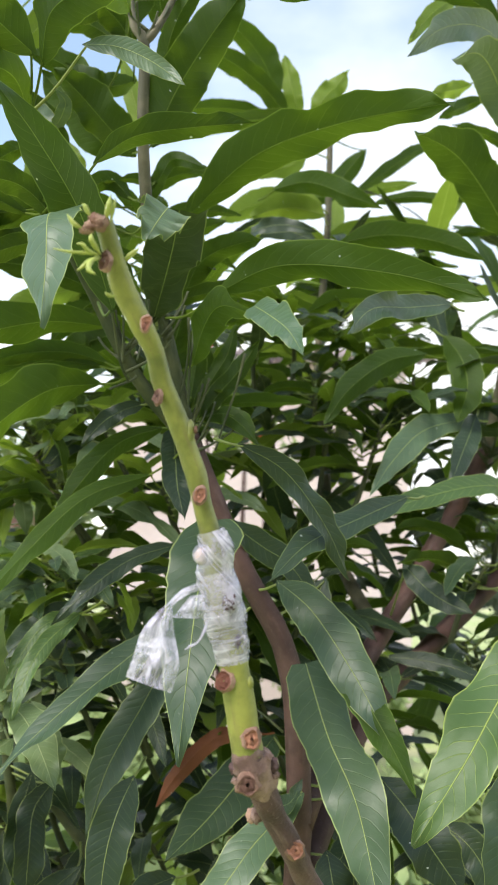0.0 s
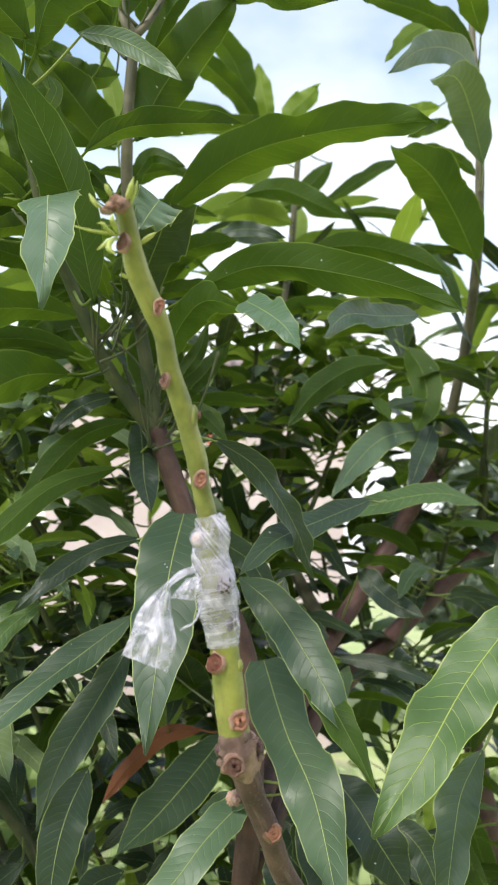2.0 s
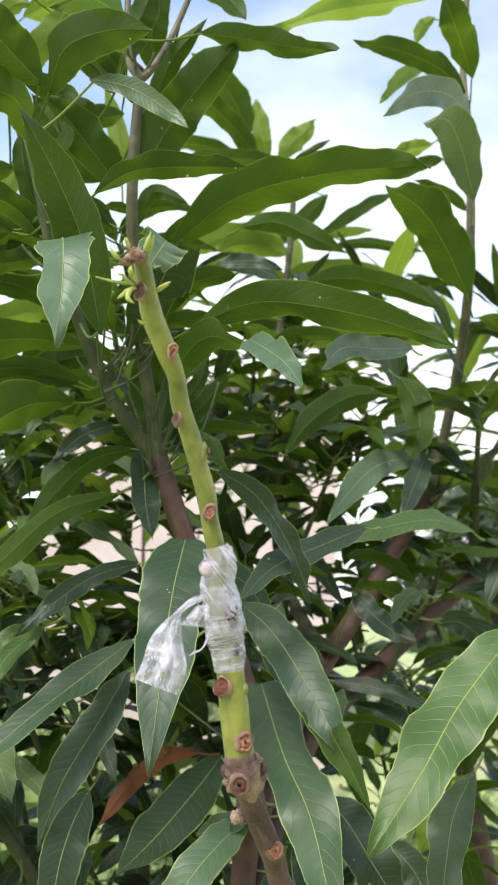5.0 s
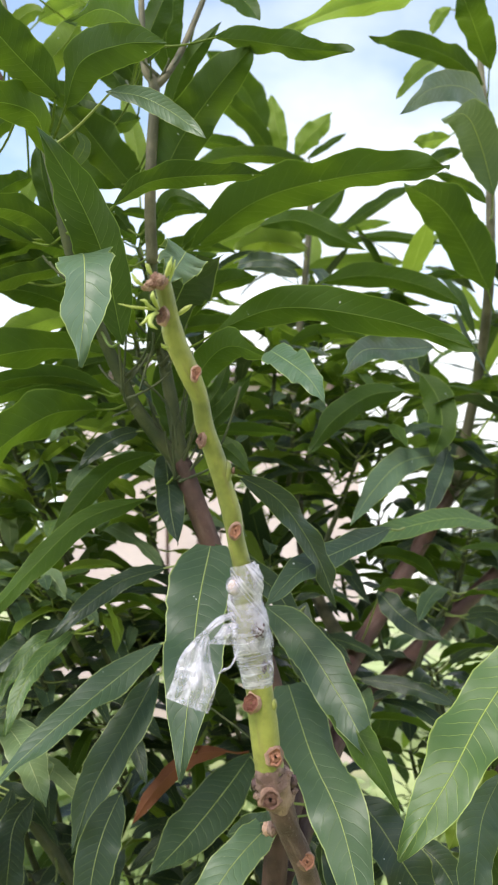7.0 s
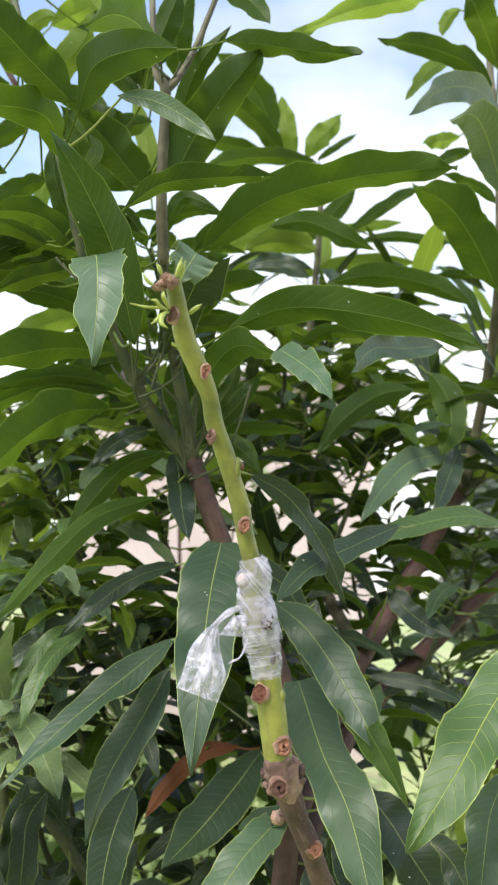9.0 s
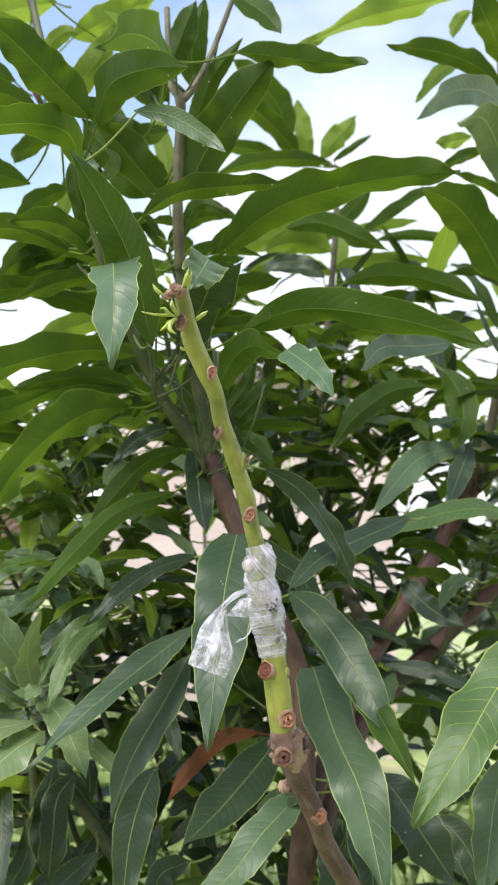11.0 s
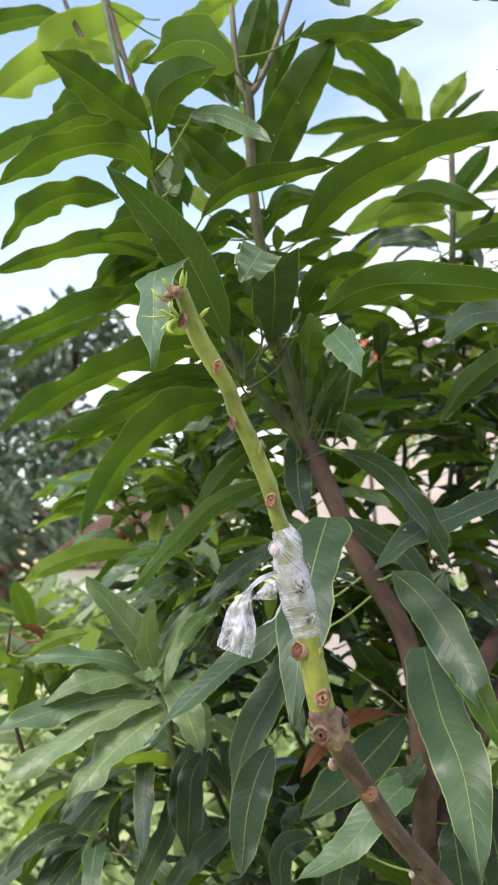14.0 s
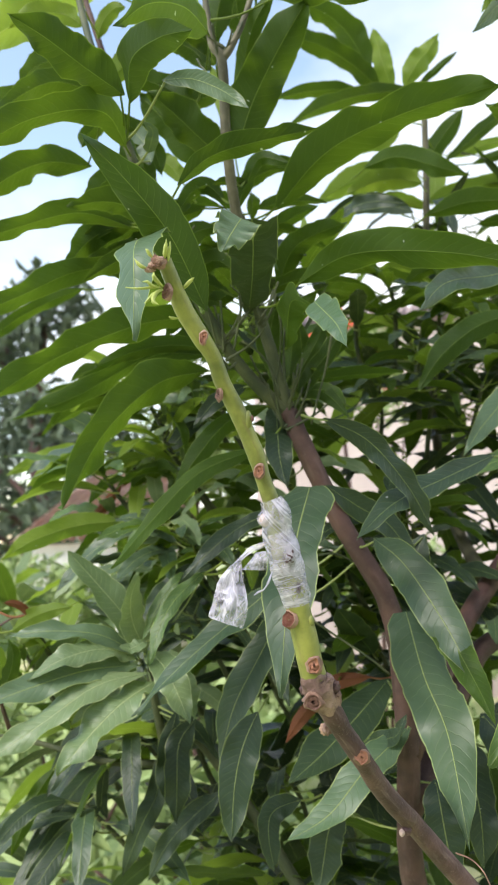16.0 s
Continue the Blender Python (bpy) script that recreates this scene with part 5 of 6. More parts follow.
for line in (((-0.148, 0.8, 1.925), (-0.146, 0.83, 1.885), (-0.143, 0.86, 1.846), (-0.137, 0.88, 1.829)),
             ((-0.124, 0.86, 1.847), (-0.118, 0.86, 1.875), (-0.111, 0.85, 1.894), (-0.11, 0.84, 1.911)),
             ((-0.153, 0.86, 1.815), (-0.144, 0.88, 1.825), (-0.135, 0.89, 1.832), (-0.132, 0.9, 1.839)),
             ((-0.087, 0.94, 1.817), (-0.079, 0.93, 1.848), (-0.074, 0.92, 1.883), (-0.074, 0.91, 1.913)),
             ((-0.043, 0.95, 1.76), (-0.032, 0.94, 1.791), (-0.018, 0.93, 1.83), (-0.007, 0.92, 1.872)),
             ((-0.082, 0.94, 1.798), (-0.091, 0.93, 1.834), (-0.106, 0.92, 1.856), (-0.125, 0.91, 1.87)),
             ((-0.075, 0.94, 1.813), (-0.074, 0.93, 1.849), (-0.071, 0.93, 1.887), (-0.07, 0.93, 1.918)),
             ((-0.055, 0.95, 1.584), (-0.022, 0.98, 1.587), (0.012, 1, 1.568), (0.034, 1, 1.555)),
             ((-0.054, 0.98, 1.499), (-0.02, 1, 1.472), (0.016, 1, 1.448), (0.041, 1, 1.428))):
    limb(tree, "leaf_stalk", line, (0.0015, 0.0014, 0.0014, 0.0018), twig_bark, "", 0.1, 7)

# ---- the crown behind ----
back_tree = thing("mango_tree", (0.75, 1.95, 0.0), "dense mango tree crowding behind the grafted one", "tree")
limb(back_tree, "trunk", ((0.75, 1.95, -0.05), (0.72, 1.93, 0.5), (0.66, 1.88, 0.95), (0.6, 1.85, 1.3)), (0.06, 0.05, 0.04, 0.022), limb_bark, "brown mango trunk")
rng = random.Random(11)
VARIANT = []
for i in range(9):
    ln, dr = 0.145 + 0.011 * i, (-0.3, 0.1, 0.3, 0.5, 0.2, 0.7, 0.4, 0.0, 0.9)[i]
    pts = [Vector((0, ln * f, ln * (0.30 * f - dr * f * f))) for f in (0.06, 0.36, 0.68, 1.0)]
    bm = leaf_mesh(pts, ln * (0.18 + 0.016 * (i % 4)), (0, -0.1, 1), 0.22, 0.04 + 0.012 * (i % 3), 12.0 * (i % 5 - 2), i * 2.3, (0, -0.012, -0.004))
    me = bpy.data.meshes.new("leaf")
    bm.to_mesh(me)
    bm.free()
    me.polygons.foreach_set("use_smooth", [True] * len(me.polygons))
    VARIANT.append(me)
SKINNED = []
for i, me in enumerate(VARIANT):
    for mat in (top_side, under_side, young, sky_sheen):
        me2 = me.copy()
        me2.materials.append(mat)
        SKINNED.append(me2)


THICKET = []


def spray(x, y, z, count, loose=True, light=False):
    """A leafy shoot of the crown behind: a twig and its whorl of hanging leaves."""
    # sprays on the open left take paler skins, imitating the daylight on them
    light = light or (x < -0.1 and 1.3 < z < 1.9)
    top = Vector((x, y, z))
    foot = top + Vector((0.10 * (0.7 - x) + rng.uniform(-0.04, 0.04), 0.10, -0.26))
    tw = limb(back_tree, "twig", (foot, foot.lerp(top, 0.5) + Vector((rng.uniform(-0.02, 0.02), 0, 0)), top), (0.006, 0.005, 0.0035), twig_bark, "", 0.08, 8) if loose else None
    start = rng.uniform(0, 6.28)
    for i in range(count + count // 2):
        az = start + i * 2.4 + rng.uniform(-0.3, 0.3)
        el = rng.uniform(-30, 38)
        at = top - Vector((0, 0, rng.uniform(0.0, 0.11)))
        m = Matrix.Translation(at) @ Euler((radians(el), radians(rng.uniform(-35, 35)), az)).to_matrix().to_4x4() @ Matrix.Scale(rng.uniform(0.8, 1.12), 4)
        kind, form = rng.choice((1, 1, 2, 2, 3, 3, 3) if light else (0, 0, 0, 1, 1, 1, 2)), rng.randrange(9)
        if loose:
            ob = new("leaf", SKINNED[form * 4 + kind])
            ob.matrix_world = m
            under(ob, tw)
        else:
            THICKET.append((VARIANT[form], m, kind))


spray(-0.12, 1.40, 2.17, 7, False)
spray(0.14, 1.61, 2.34, 7, False)
spray(0.22, 1.67, 2.28, 8, False)
spray(0.34, 1.56, 2.32, 6, False)
spray(0.54, 1.42, 2.23, 9, False)
spray(-0.32, 1.93, 2.19, 8, False)
spray(0.17, 1.75, 2.26, 7, False)
spray(0.31, 2.13, 2.26, 8, False)
spray(0.38, 1.64, 2.23, 9, False)
spray(0.74, 2.21, 2.45, 7, False)
spray(-0.49, 1.92, 2.10, 7, False)
spray(-0.19, 1.98, 2.07, 8, False)
spray(-0.09, 1.54, 1.98, 7, False)
spray(0.12, 1.70, 2.02, 8, False)
spray(0.22, 1.78, 2.00, 8, False)
spray(0.45, 1.80, 2.02, 8, False)
spray(-0.60, 2.03, 1.82, 7, False)
spray(0.63, 1.73, 1.89, 7, False)
spray(-0.65, 1.82, 1.67, 8, False)
spray(-0.07, 1.43, 1.64, 7, False)
spray(0.47, 1.75, 1.75, 8, False)
spray(-1.05, 1.96, 1.51, 9, False)
spray(-0.70, 1.81, 1.55, 8, False)
spray(-0.65, 1.95, 1.50, 6, False)
spray(-0.13, 1.98, 1.56, 7, False)
spray(0.05, 1.97, 1.50, 9, False)
spray(0.38, 1.93, 1.50, 7, False)
spray(0.68, 2.17, 1.51, 8, False)
spray(-1.39, 2.26, 1.28, 9, False)
spray(-0.03, 1.41, 1.42, 9, False)
spray(0.19, 1.88, 1.43, 8, False)
spray(0.10, 1.85, 1.52, 7, False)
spray(0.17, 1.85, 1.43, 7, False)
spray(0.06, 1.40, 1.74, 6, False)
spray(0.52, 2.17, 1.35, 7, False)
spray(0.60, 1.80, 1.40, 7, False)
spray(-0.17, 1.57, 1.30, 9, False)
spray(-0.05, 1.77, 1.22, 8, False)
spray(0.44, 1.98, 1.17, 8, False)
spray(0.74, 1.92, 1.22, 7, False)
spray(-0.29, 1.53, 1.14, 6, False)
spray(0.59, 1.88, 1.04, 6, False)
spray(-0.45, 1.94, 0.88, 7, False)
spray(-0.15, 1.78, 0.91, 6, False)
spray(-0.08, 1.80, 0.95, 6, False)
spray(0.15, 2.02, 0.85, 9, False)
spray(0.30, 1.65, 1.06, 6, False)
spray(0.53, 2.12, 0.88, 7, False)
spray(0.53, 1.49, 1.09, 9, False)
spray(-0.53, 2.19, 0.69, 6, False)
spray(-0.16, 1.59, 0.93, 6, False)
spray(-0.04, 1.59, 0.91, 7, False)
spray(0.73, 2.20, 0.70, 8, False)
spray(0.63, 1.41, 2.11, 7, False)
spray(-0.29, 1.35, 1.93, 5, False)
spray(-0.24, 1.55, 2.00, 6, False)
spray(-0.02, 1.57, 2.00, 5, False)
spray(0.44, 1.26, 1.98, 6)
spray(0.58, 1.41, 2.07, 7, False)
spray(-0.18, 1.51, 1.89, 6, False)
spray(0.47, 1.35, 1.93, 5)
spray(0.56, 1.39, 1.86, 5, False)
spray(0.53, 1.24, 1.78, 6)
spray(-0.62, 1.22, 1.51, 7)
spray(-0.46, 1.33, 1.53, 6)
spray(-0.08, 1.43, 1.50, 5, False)
spray(0.05, 1.47, 1.52, 5, False)
spray(-0.63, 1.26, 1.41, 7)
spray(-0.49, 1.37, 1.39, 5, False)
spray(0.00, 1.29, 1.44, 5)
spray(0.48, 1.48, 1.39, 6, False)
spray(-0.32, 1.23, 1.36, 5)
spray(-0.11, 1.45, 1.30, 6, False)
spray(-0.05, 1.41, 1.26, 6, False)
spray(0.54, 1.36, 1.33, 7, False)
spray(-0.29, 1.24, 1.20, 6)
spray(-0.25, 1.46, 1.18, 7, False)
spray(0.08, 1.33, 1.25, 7)
spray(0.42, 1.35, 1.21, 5, False)
spray(0.53, 1.33, 1.21, 6)
spray(-0.41, 1.43, 1.09, 5, False)
spray(-0.18, 1.25, 1.13, 6)
spray(-0.16, 1.46, 1.02, 6, False)
spray(0.09, 1.48, 1.08, 7, False)
spray(0.18, 1.22, 1.16, 7)
spray(0.34, 1.40, 1.08, 6, False)
spray(0.43, 1.23, 1.16, 5)
spray(0.57, 1.40, 1.14, 6, False)
spray(-0.65, 1.37, 1.00, 5, False)
spray(-0.34, 1.39, 0.94, 7, False)
spray(-0.17, 1.35, 0.99, 7, False)
spray(-0.09, 1.32, 1.02, 5)
spray(-0.04, 1.41, 1.00, 5, False)
spray(0.09, 1.27, 1.06, 7)
spray(0.34, 1.37, 1.04, 6, False)
spray(0.48, 1.34, 1.02, 7)
spray(-0.01, 1.85, 1.48, 7, False)
spray(-0.02, 1.40, 1.60, 6, False)
spray(0.02, 1.85, 1.30, 6, False)
spray(-0.10, 1.35, 1.58, 6, False)
spray(0.38, 1.85, 1.48, 7, False)
spray(-0.20, 1.30, 1.94, 6, False)
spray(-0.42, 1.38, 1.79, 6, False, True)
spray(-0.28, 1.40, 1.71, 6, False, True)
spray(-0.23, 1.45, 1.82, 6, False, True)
spray(0.18, 1.50, 1.93, 6, False)
spray(0.12, 1.55, 1.99, 6, False)
spray(0.24, 1.50, 1.85, 5, False)
spray(0.22, 1.60, 2.06, 5, False)
spray(0.06, 1.50, 1.85, 6, False)
spray(-0.27, 1.40, 2.00, 5, False)
spray(-0.10, 1.75, 2.16, 5, False)
spray(-0.62, 1.38, 1.40, 6, False)
spray(-0.48, 1.30, 1.29, 6, False)
spray(-0.39, 1.35, 1.47, 6, False)
spray(0.55, 1.80, 1.96, 6, False)
spray(0.53, 1.85, 2.12, 6, False)
spray(-0.07, 1.45, 1.76, 5, False)

# the far side of the crown, past picking apart
verts, faces, skins, coords = [], [], [], []
for me, m, kind in THICKET:
    base = len(verts)
    verts += [tuple(m @ v.co) for v in me.vertices]
    uvs = me.uv_layers["leaf"].data
    for poly in me.polygons:
        faces.append([base + q for q in poly.vertices])
        skins.append(kind)
        coords += [tuple(uvs[q].uv) for q in poly.loop_indices]
me = bpy.data.meshes.new("foliage")
me.from_pydata(verts, [], faces)
for mat in (top_side, under_side, young, sky_sheen):
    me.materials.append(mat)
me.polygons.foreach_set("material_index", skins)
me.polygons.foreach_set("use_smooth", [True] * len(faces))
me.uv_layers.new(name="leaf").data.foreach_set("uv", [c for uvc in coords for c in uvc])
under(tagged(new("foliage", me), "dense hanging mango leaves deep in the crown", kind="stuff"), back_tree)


# ---- the grafted branch ----
graft = thing("grafted_branch", (0.27, 1.08, 0.75), "green scion grafted on a brown mango shoot, bound with plastic film", "branch")
ROOT = ((0.019, 0.503, 1.512), (0.022, 0.511, 1.499), (0.028, 0.518, 1.485), (0.034, 0.531, 1.468), (0.045, 0.548, 1.445), (0.057, 0.578, 1.413), (0.073, 0.603, 1.385), (0.09, 0.632, 1.355), (0.20, 0.76, 1.17), (0.255, 0.97, 0.95), (0.27, 1.08, 0.74))
under(link("rootstock", tube(ROOT, (0.0096, 0.0110, 0.0087, 0.0079, 0.0078, 0.0080, 0.0082, 0.0086, 0.0100, 0.014, 0.016), 20, 8, 0.10, 3.0), rootstock_bark, None, "brown woody rootstock shoot"), graft)
SCION = ((-0.06, 0.412, 1.806), (-0.056, 0.421, 1.79), (-0.052, 0.43, 1.775), (-0.044, 0.437, 1.759), (-0.036, 0.446, 1.743), (-0.032, 0.455, 1.726), (-0.025, 0.462, 1.709), (-0.019, 0.468, 1.692), (-0.013, 0.473, 1.674), (-0.009, 0.478, 1.656), (-0.003, 0.482, 1.634), (-0.001, 0.486, 1.615), (0.003, 0.49, 1.597), (0.006, 0.494, 1.579), (0.01, 0.497, 1.561), (0.013, 0.5, 1.542), (0.016, 0.502, 1.524), (0.019, 0.504, 1.51))
under(link("scion", tube(SCION, (0.0052, 0.0056, 0.0066, 0.0066, 0.0056, 0.0060, 0.0062, 0.0061, 0.0064, 0.0058, 0.0062, 0.0078, 0.0088, 0.0086, 0.0088, 0.0094, 0.0093, 0.0096), 24, 8, 0.08, 8.0), scion_skin, None, "smooth yellow-green scion stem"), graft)


def scar(at, out, wide, tall, label, face=None):
    """A healed leaf scar: a raised lip round a sunken, cracked face."""
    out = Vector(out).normalized()
    side = out.cross(Vector((0.12, 0.1, 1))).normalized()
    up = side.cross(out)
    at = Vector(at) + out * 0.0007
    bm, rim = bmesh.new(), []
    uv = bm.loops.layers.uv.new("bark")
    profile = ((1.3, -0.9), (1.08, -0.15), (0.97, 0.10), (0.86, 0.04), (0.66, -0.24), (0.52, -0.02), (0.30, -0.20), (0.0, -0.02))
    for f, h in profile:
        ring = []
        for j in range(16):
            a = 2 * math.pi * j / 16
            d = side * math.cos(a) * wide + up * math.sin(a) * tall
            q = at + d * f
            ring.append(bm.verts.new(q + out * (h * wide * 0.8 + 0.0012 * noise.noise(q * 520)) + d * 0.42 * noise.noise(q * 330)))
        rim.append(ring)
    for a, b in zip(rim, rim[1:]):
        for j in range(16):
            fc = bm.faces.new((a[j], a[(j + 1) % 16], b[(j + 1) % 16], b[j]))
            for loop in fc.loops:
                loop[uv].uv = (loop.vert.co.x * 40, loop.vert.co.z * 40)
    ob = under(link("leaf_scar", bm, scar_rim, None, label), graft)
    ob.data.materials.append(face or scar_face)
    for i, fc in enumerate(ob.data.polygons):
        fc.material_index = 1 if i >= 16 * 2 else 0
    return ob


def knob(at, size, mat, label, name="bark_knob", seed=0.0, amp=1.0):
    """A lump of callus grown out of the bark."""
    bm = bmesh.new()
    bm.loops.layers.uv.new("bark")
    bmesh.ops.create_icosphere(bm, subdivisions=4, radius=1.0)
    for q in bm.verts:
        n = q.co.normalized()
        ridge = abs(noise.noise(n * 2.3 + Vector((seed, 0, 0)))) * 0.40 + noise.noise(n * 4.5 + Vector((0, seed, 0))) * 0.12
        q.co = Vector(at) + Vector((n.x * size[0], n.y * size[1], n.z * size[2])) * (0.85 + amp * ridge)
    return under(link(name, bm, mat, None, label), graft)


scar((-0.038, 0.428, 1.754), (0.1, -1, 0), 0.0026, 0.0044, "rusty oval leaf scar")
scar((-0.034, 0.450, 1.717), (-0.6, -0.8, 0.1), 0.0026, 0.0042, "dark shrivelled bud scar", bud_brown)
scar((-0.010, 0.467, 1.662), (0.1, -1, 0), 0.0034, 0.0046, "rusty heart-shaped leaf scar")
scar((0.0045, 0.4868, 1.555), (-0.25, -1, 0.1), 0.0046, 0.0054, "pale cut leaf scar")
scar((0.021, 0.491, 1.522), (0.15, -1, 0), 0.0050, 0.0054, "round ringed leaf scar")
scar((0.019, 0.4930, 1.496), (0, -1, 0.05), 0.0062, 0.0054, "round ringed node scar", bud_brown)
scar((0.0475, 0.5365, 1.447), (0.1, -1, 0.1), 0.0052, 0.0050, "knobbly ochre leaf scar")
under(link("node_collar", tube(((0.018, 0.503, 1.515), (0.019, 0.504, 1.511), (0.021, 0.507, 1.505), (0.022, 0.511, 1.498), (0.025, 0.515, 1.492), (0.028, 0.518, 1.485)), (0.0090, 0.0102, 0.0122, 0.0116, 0.0110, 0.0084), 44, 14, 0.36, 5.0), node_bark, None, "rough cracked collar of bark at the graft node"), graft)
knob((0.011, 0.506, 1.502), (0.0040, 0.0045, 0.0044), rootstock_bark, "knobbly callus at the node", seed=1.0)
knob((0.033, 0.508, 1.504), (0.0042, 0.0046, 0.0050), rootstock_bark, "knobbly callus at the node", seed=2.0)

for at, size, s in (((0.013, 0.5, 1.51), 0.0030, 3.1), ((0.029, 0.502, 1.51), 0.0032, 4.2), ((0.034, 0.509, 1.498), 0.0028, 5.3), ((0.013, 0.507, 1.495), 0.0034, 6.4), ((0.029, 0.508, 1.493), 0.0030, 7.5)):
    knob(at, (size * 1.2, size, size * 0.8), node_bark, "cracked lump of callus", seed=s, amp=1.7)
knob((0.023, 0.53, 1.469), (0.0038, 0.0040, 0.0052), node_bark, "pale bud lump", seed=6.0)
scar((-0.0585, 0.4125, 1.7835), (-0.25, -1, 0), 0.0034, 0.0050, "dark red-brown dry bud scar", bud_brown)
knob((0.019, 0.496, 1.553), (0.0030, 0.0040, 0.0050), scion_skin, "small green bump", seed=7.0, amp=0.25)
knob((-0.0165, 0.465, 1.699), (0.0034, 0.0044, 0.0085), scion_skin, "green bump on the stem", seed=8.0, amp=0.25)
knob((-0.0128, 0.4632, 1.7), (0.0011, 0.0020, 0.0026), bud_brown, "dry brown bud base", seed=8.5, amp=0.6)
knob((-0.009, 0.479, 1.627), (0.0052, 0.0048, 0.0058), cut_wood, "pale cut leaf base under the film", seed=17.0, amp=0.3)
knob((-0.009, 0.478, 1.628), (0.0066, 0.0058, 0.0072), film, "smooth bulge of film over the cut leaf base", "film_bulge", 17.0, 0.3)
knob((0.0074, 0.4804, 1.6005), (0.0046, 0.0042, 0.0066), dark_callus, "dark graft union under the film", seed=18.0)
knob((0.0074, 0.4804, 1.6005), (0.0048, 0.0044, 0.0070), film, "taut film over the graft union", "film_bulge", 20.0, 0.8)
knob((0.0118, 0.4882, 1.5775), (0.0022, 0.0034, 0.0046), dark_callus, "dark graft union under the film", seed=19.0)
knob((0.03, 0.534, 1.486), (0.0036, 0.0034, 0.0034), scar_rim, "small pale bump", seed=9.0)
knob((0.02, 0.536, 1.467), (0.0036, 0.0036, 0.0050), scar_rim, "small pale bump", seed=11.0)

under(link("dry_stalk", tube(((0.113, 0.618, 1.351), (0.125, 0.612, 1.349), (0.134, 0.606, 1.342), (0.14, 0.6, 1.33)), (0.0007, 0.0006, 0.0006, 0.0004), 7, 5, 0.2, 2.0), scar_rim, None, "thin dry pale stalk"), graft)
knob((0.071, 0.600, 1.371), (0.0021, 0.0021, 0.0028), cut_wood, "torn pale bud scar", seed=21.0, amp=1.6)
knob((0.074, 0.606, 1.371), (0.0050, 0.0042, 0.0044), rootstock_bark, "stub under the torn bud scar", seed=22.0, amp=0.8)

# the cut top with its dry bud and the new sprouts
for i in range(13):
    a = i * 2.4
    at = (-0.0635 + 0.0062 * math.cos(a) * (0.5 + 0.04 * i), 0.4075 - 0.0048 * abs(math.sin(a)), 1.8005 + 0.0030 * math.sin(a * 1.7) - 0.09 * 0.0062 * math.cos(a))
    knob(at, (0.0028, 0.0020, 0.0017 + 0.0008 * (i % 3)), (scar_rim, node_bark, bud_brown, scar_rim)[i % 4], "dry tan terminal bud scales", "dry_bud", 13.0 + i, 1.7)


def sprout(points, wide, label="small yellow-green sprout"):
    bm = tube(points, (0.0006, wide * 0.72, wide * 0.66, 0.0003), 8, 4, 0.35, points[0][0] * 90)
    return under(link("sprout", bm, bud_green, None, label), graft)


sprout(((-0.07, 0.404, 1.799), (-0.073, 0.402, 1.8), (-0.075, 0.401, 1.802), (-0.077, 0.4, 1.805)), 0.0019)
sprout(((-0.065, 0.404, 1.805), (-0.067, 0.402, 1.808), (-0.068, 0.401, 1.81), (-0.069, 0.4, 1.811)), 0.0018)
sprout(((-0.058, 0.406, 1.804), (-0.056, 0.403, 1.808), (-0.055, 0.401, 1.811), (-0.054, 0.4, 1.816)), 0.0022)
sprout(((-0.055, 0.406, 1.803), (-0.054, 0.404, 1.807), (-0.053, 0.403, 1.81), (-0.052, 0.402, 1.815)), 0.0015)
sprout(((-0.062, 0.411, 1.787), (-0.069, 0.404, 1.785), (-0.075, 0.4, 1.784), (-0.083, 0.398, 1.785)), 0.0011, "thin yellow-green sprout")
sprout(((-0.061, 0.411, 1.787), (-0.063, 0.404, 1.79), (-0.064, 0.402, 1.792), (-0.064, 0.402, 1.795)), 0.0023)
sprout(((-0.061, 0.411, 1.785), (-0.065, 0.403, 1.78), (-0.067, 0.4, 1.776), (-0.07, 0.399, 1.773)), 0.0016)
sprout(((-0.062, 0.411, 1.786), (-0.064, 0.402, 1.779), (-0.064, 0.4, 1.774), (-0.06, 0.399, 1.771)), 0.0022)
sprout(((-0.062, 0.41, 1.786), (-0.066, 0.402, 1.786), (-0.068, 0.4, 1.788), (-0.071, 0.399, 1.788)), 0.0015)
sprout(((-0.052, 0.426, 1.788), (-0.048, 0.424, 1.791), (-0.045, 0.423, 1.793), (-0.042, 0.422, 1.795)), 0.0023, "pale green bud pointing outward")
sprout(((-0.055, 0.424, 1.768), (-0.057, 0.42, 1.767), (-0.058, 0.418, 1.767), (-0.059, 0.417, 1.768)), 0.0016, "stubby green bud")


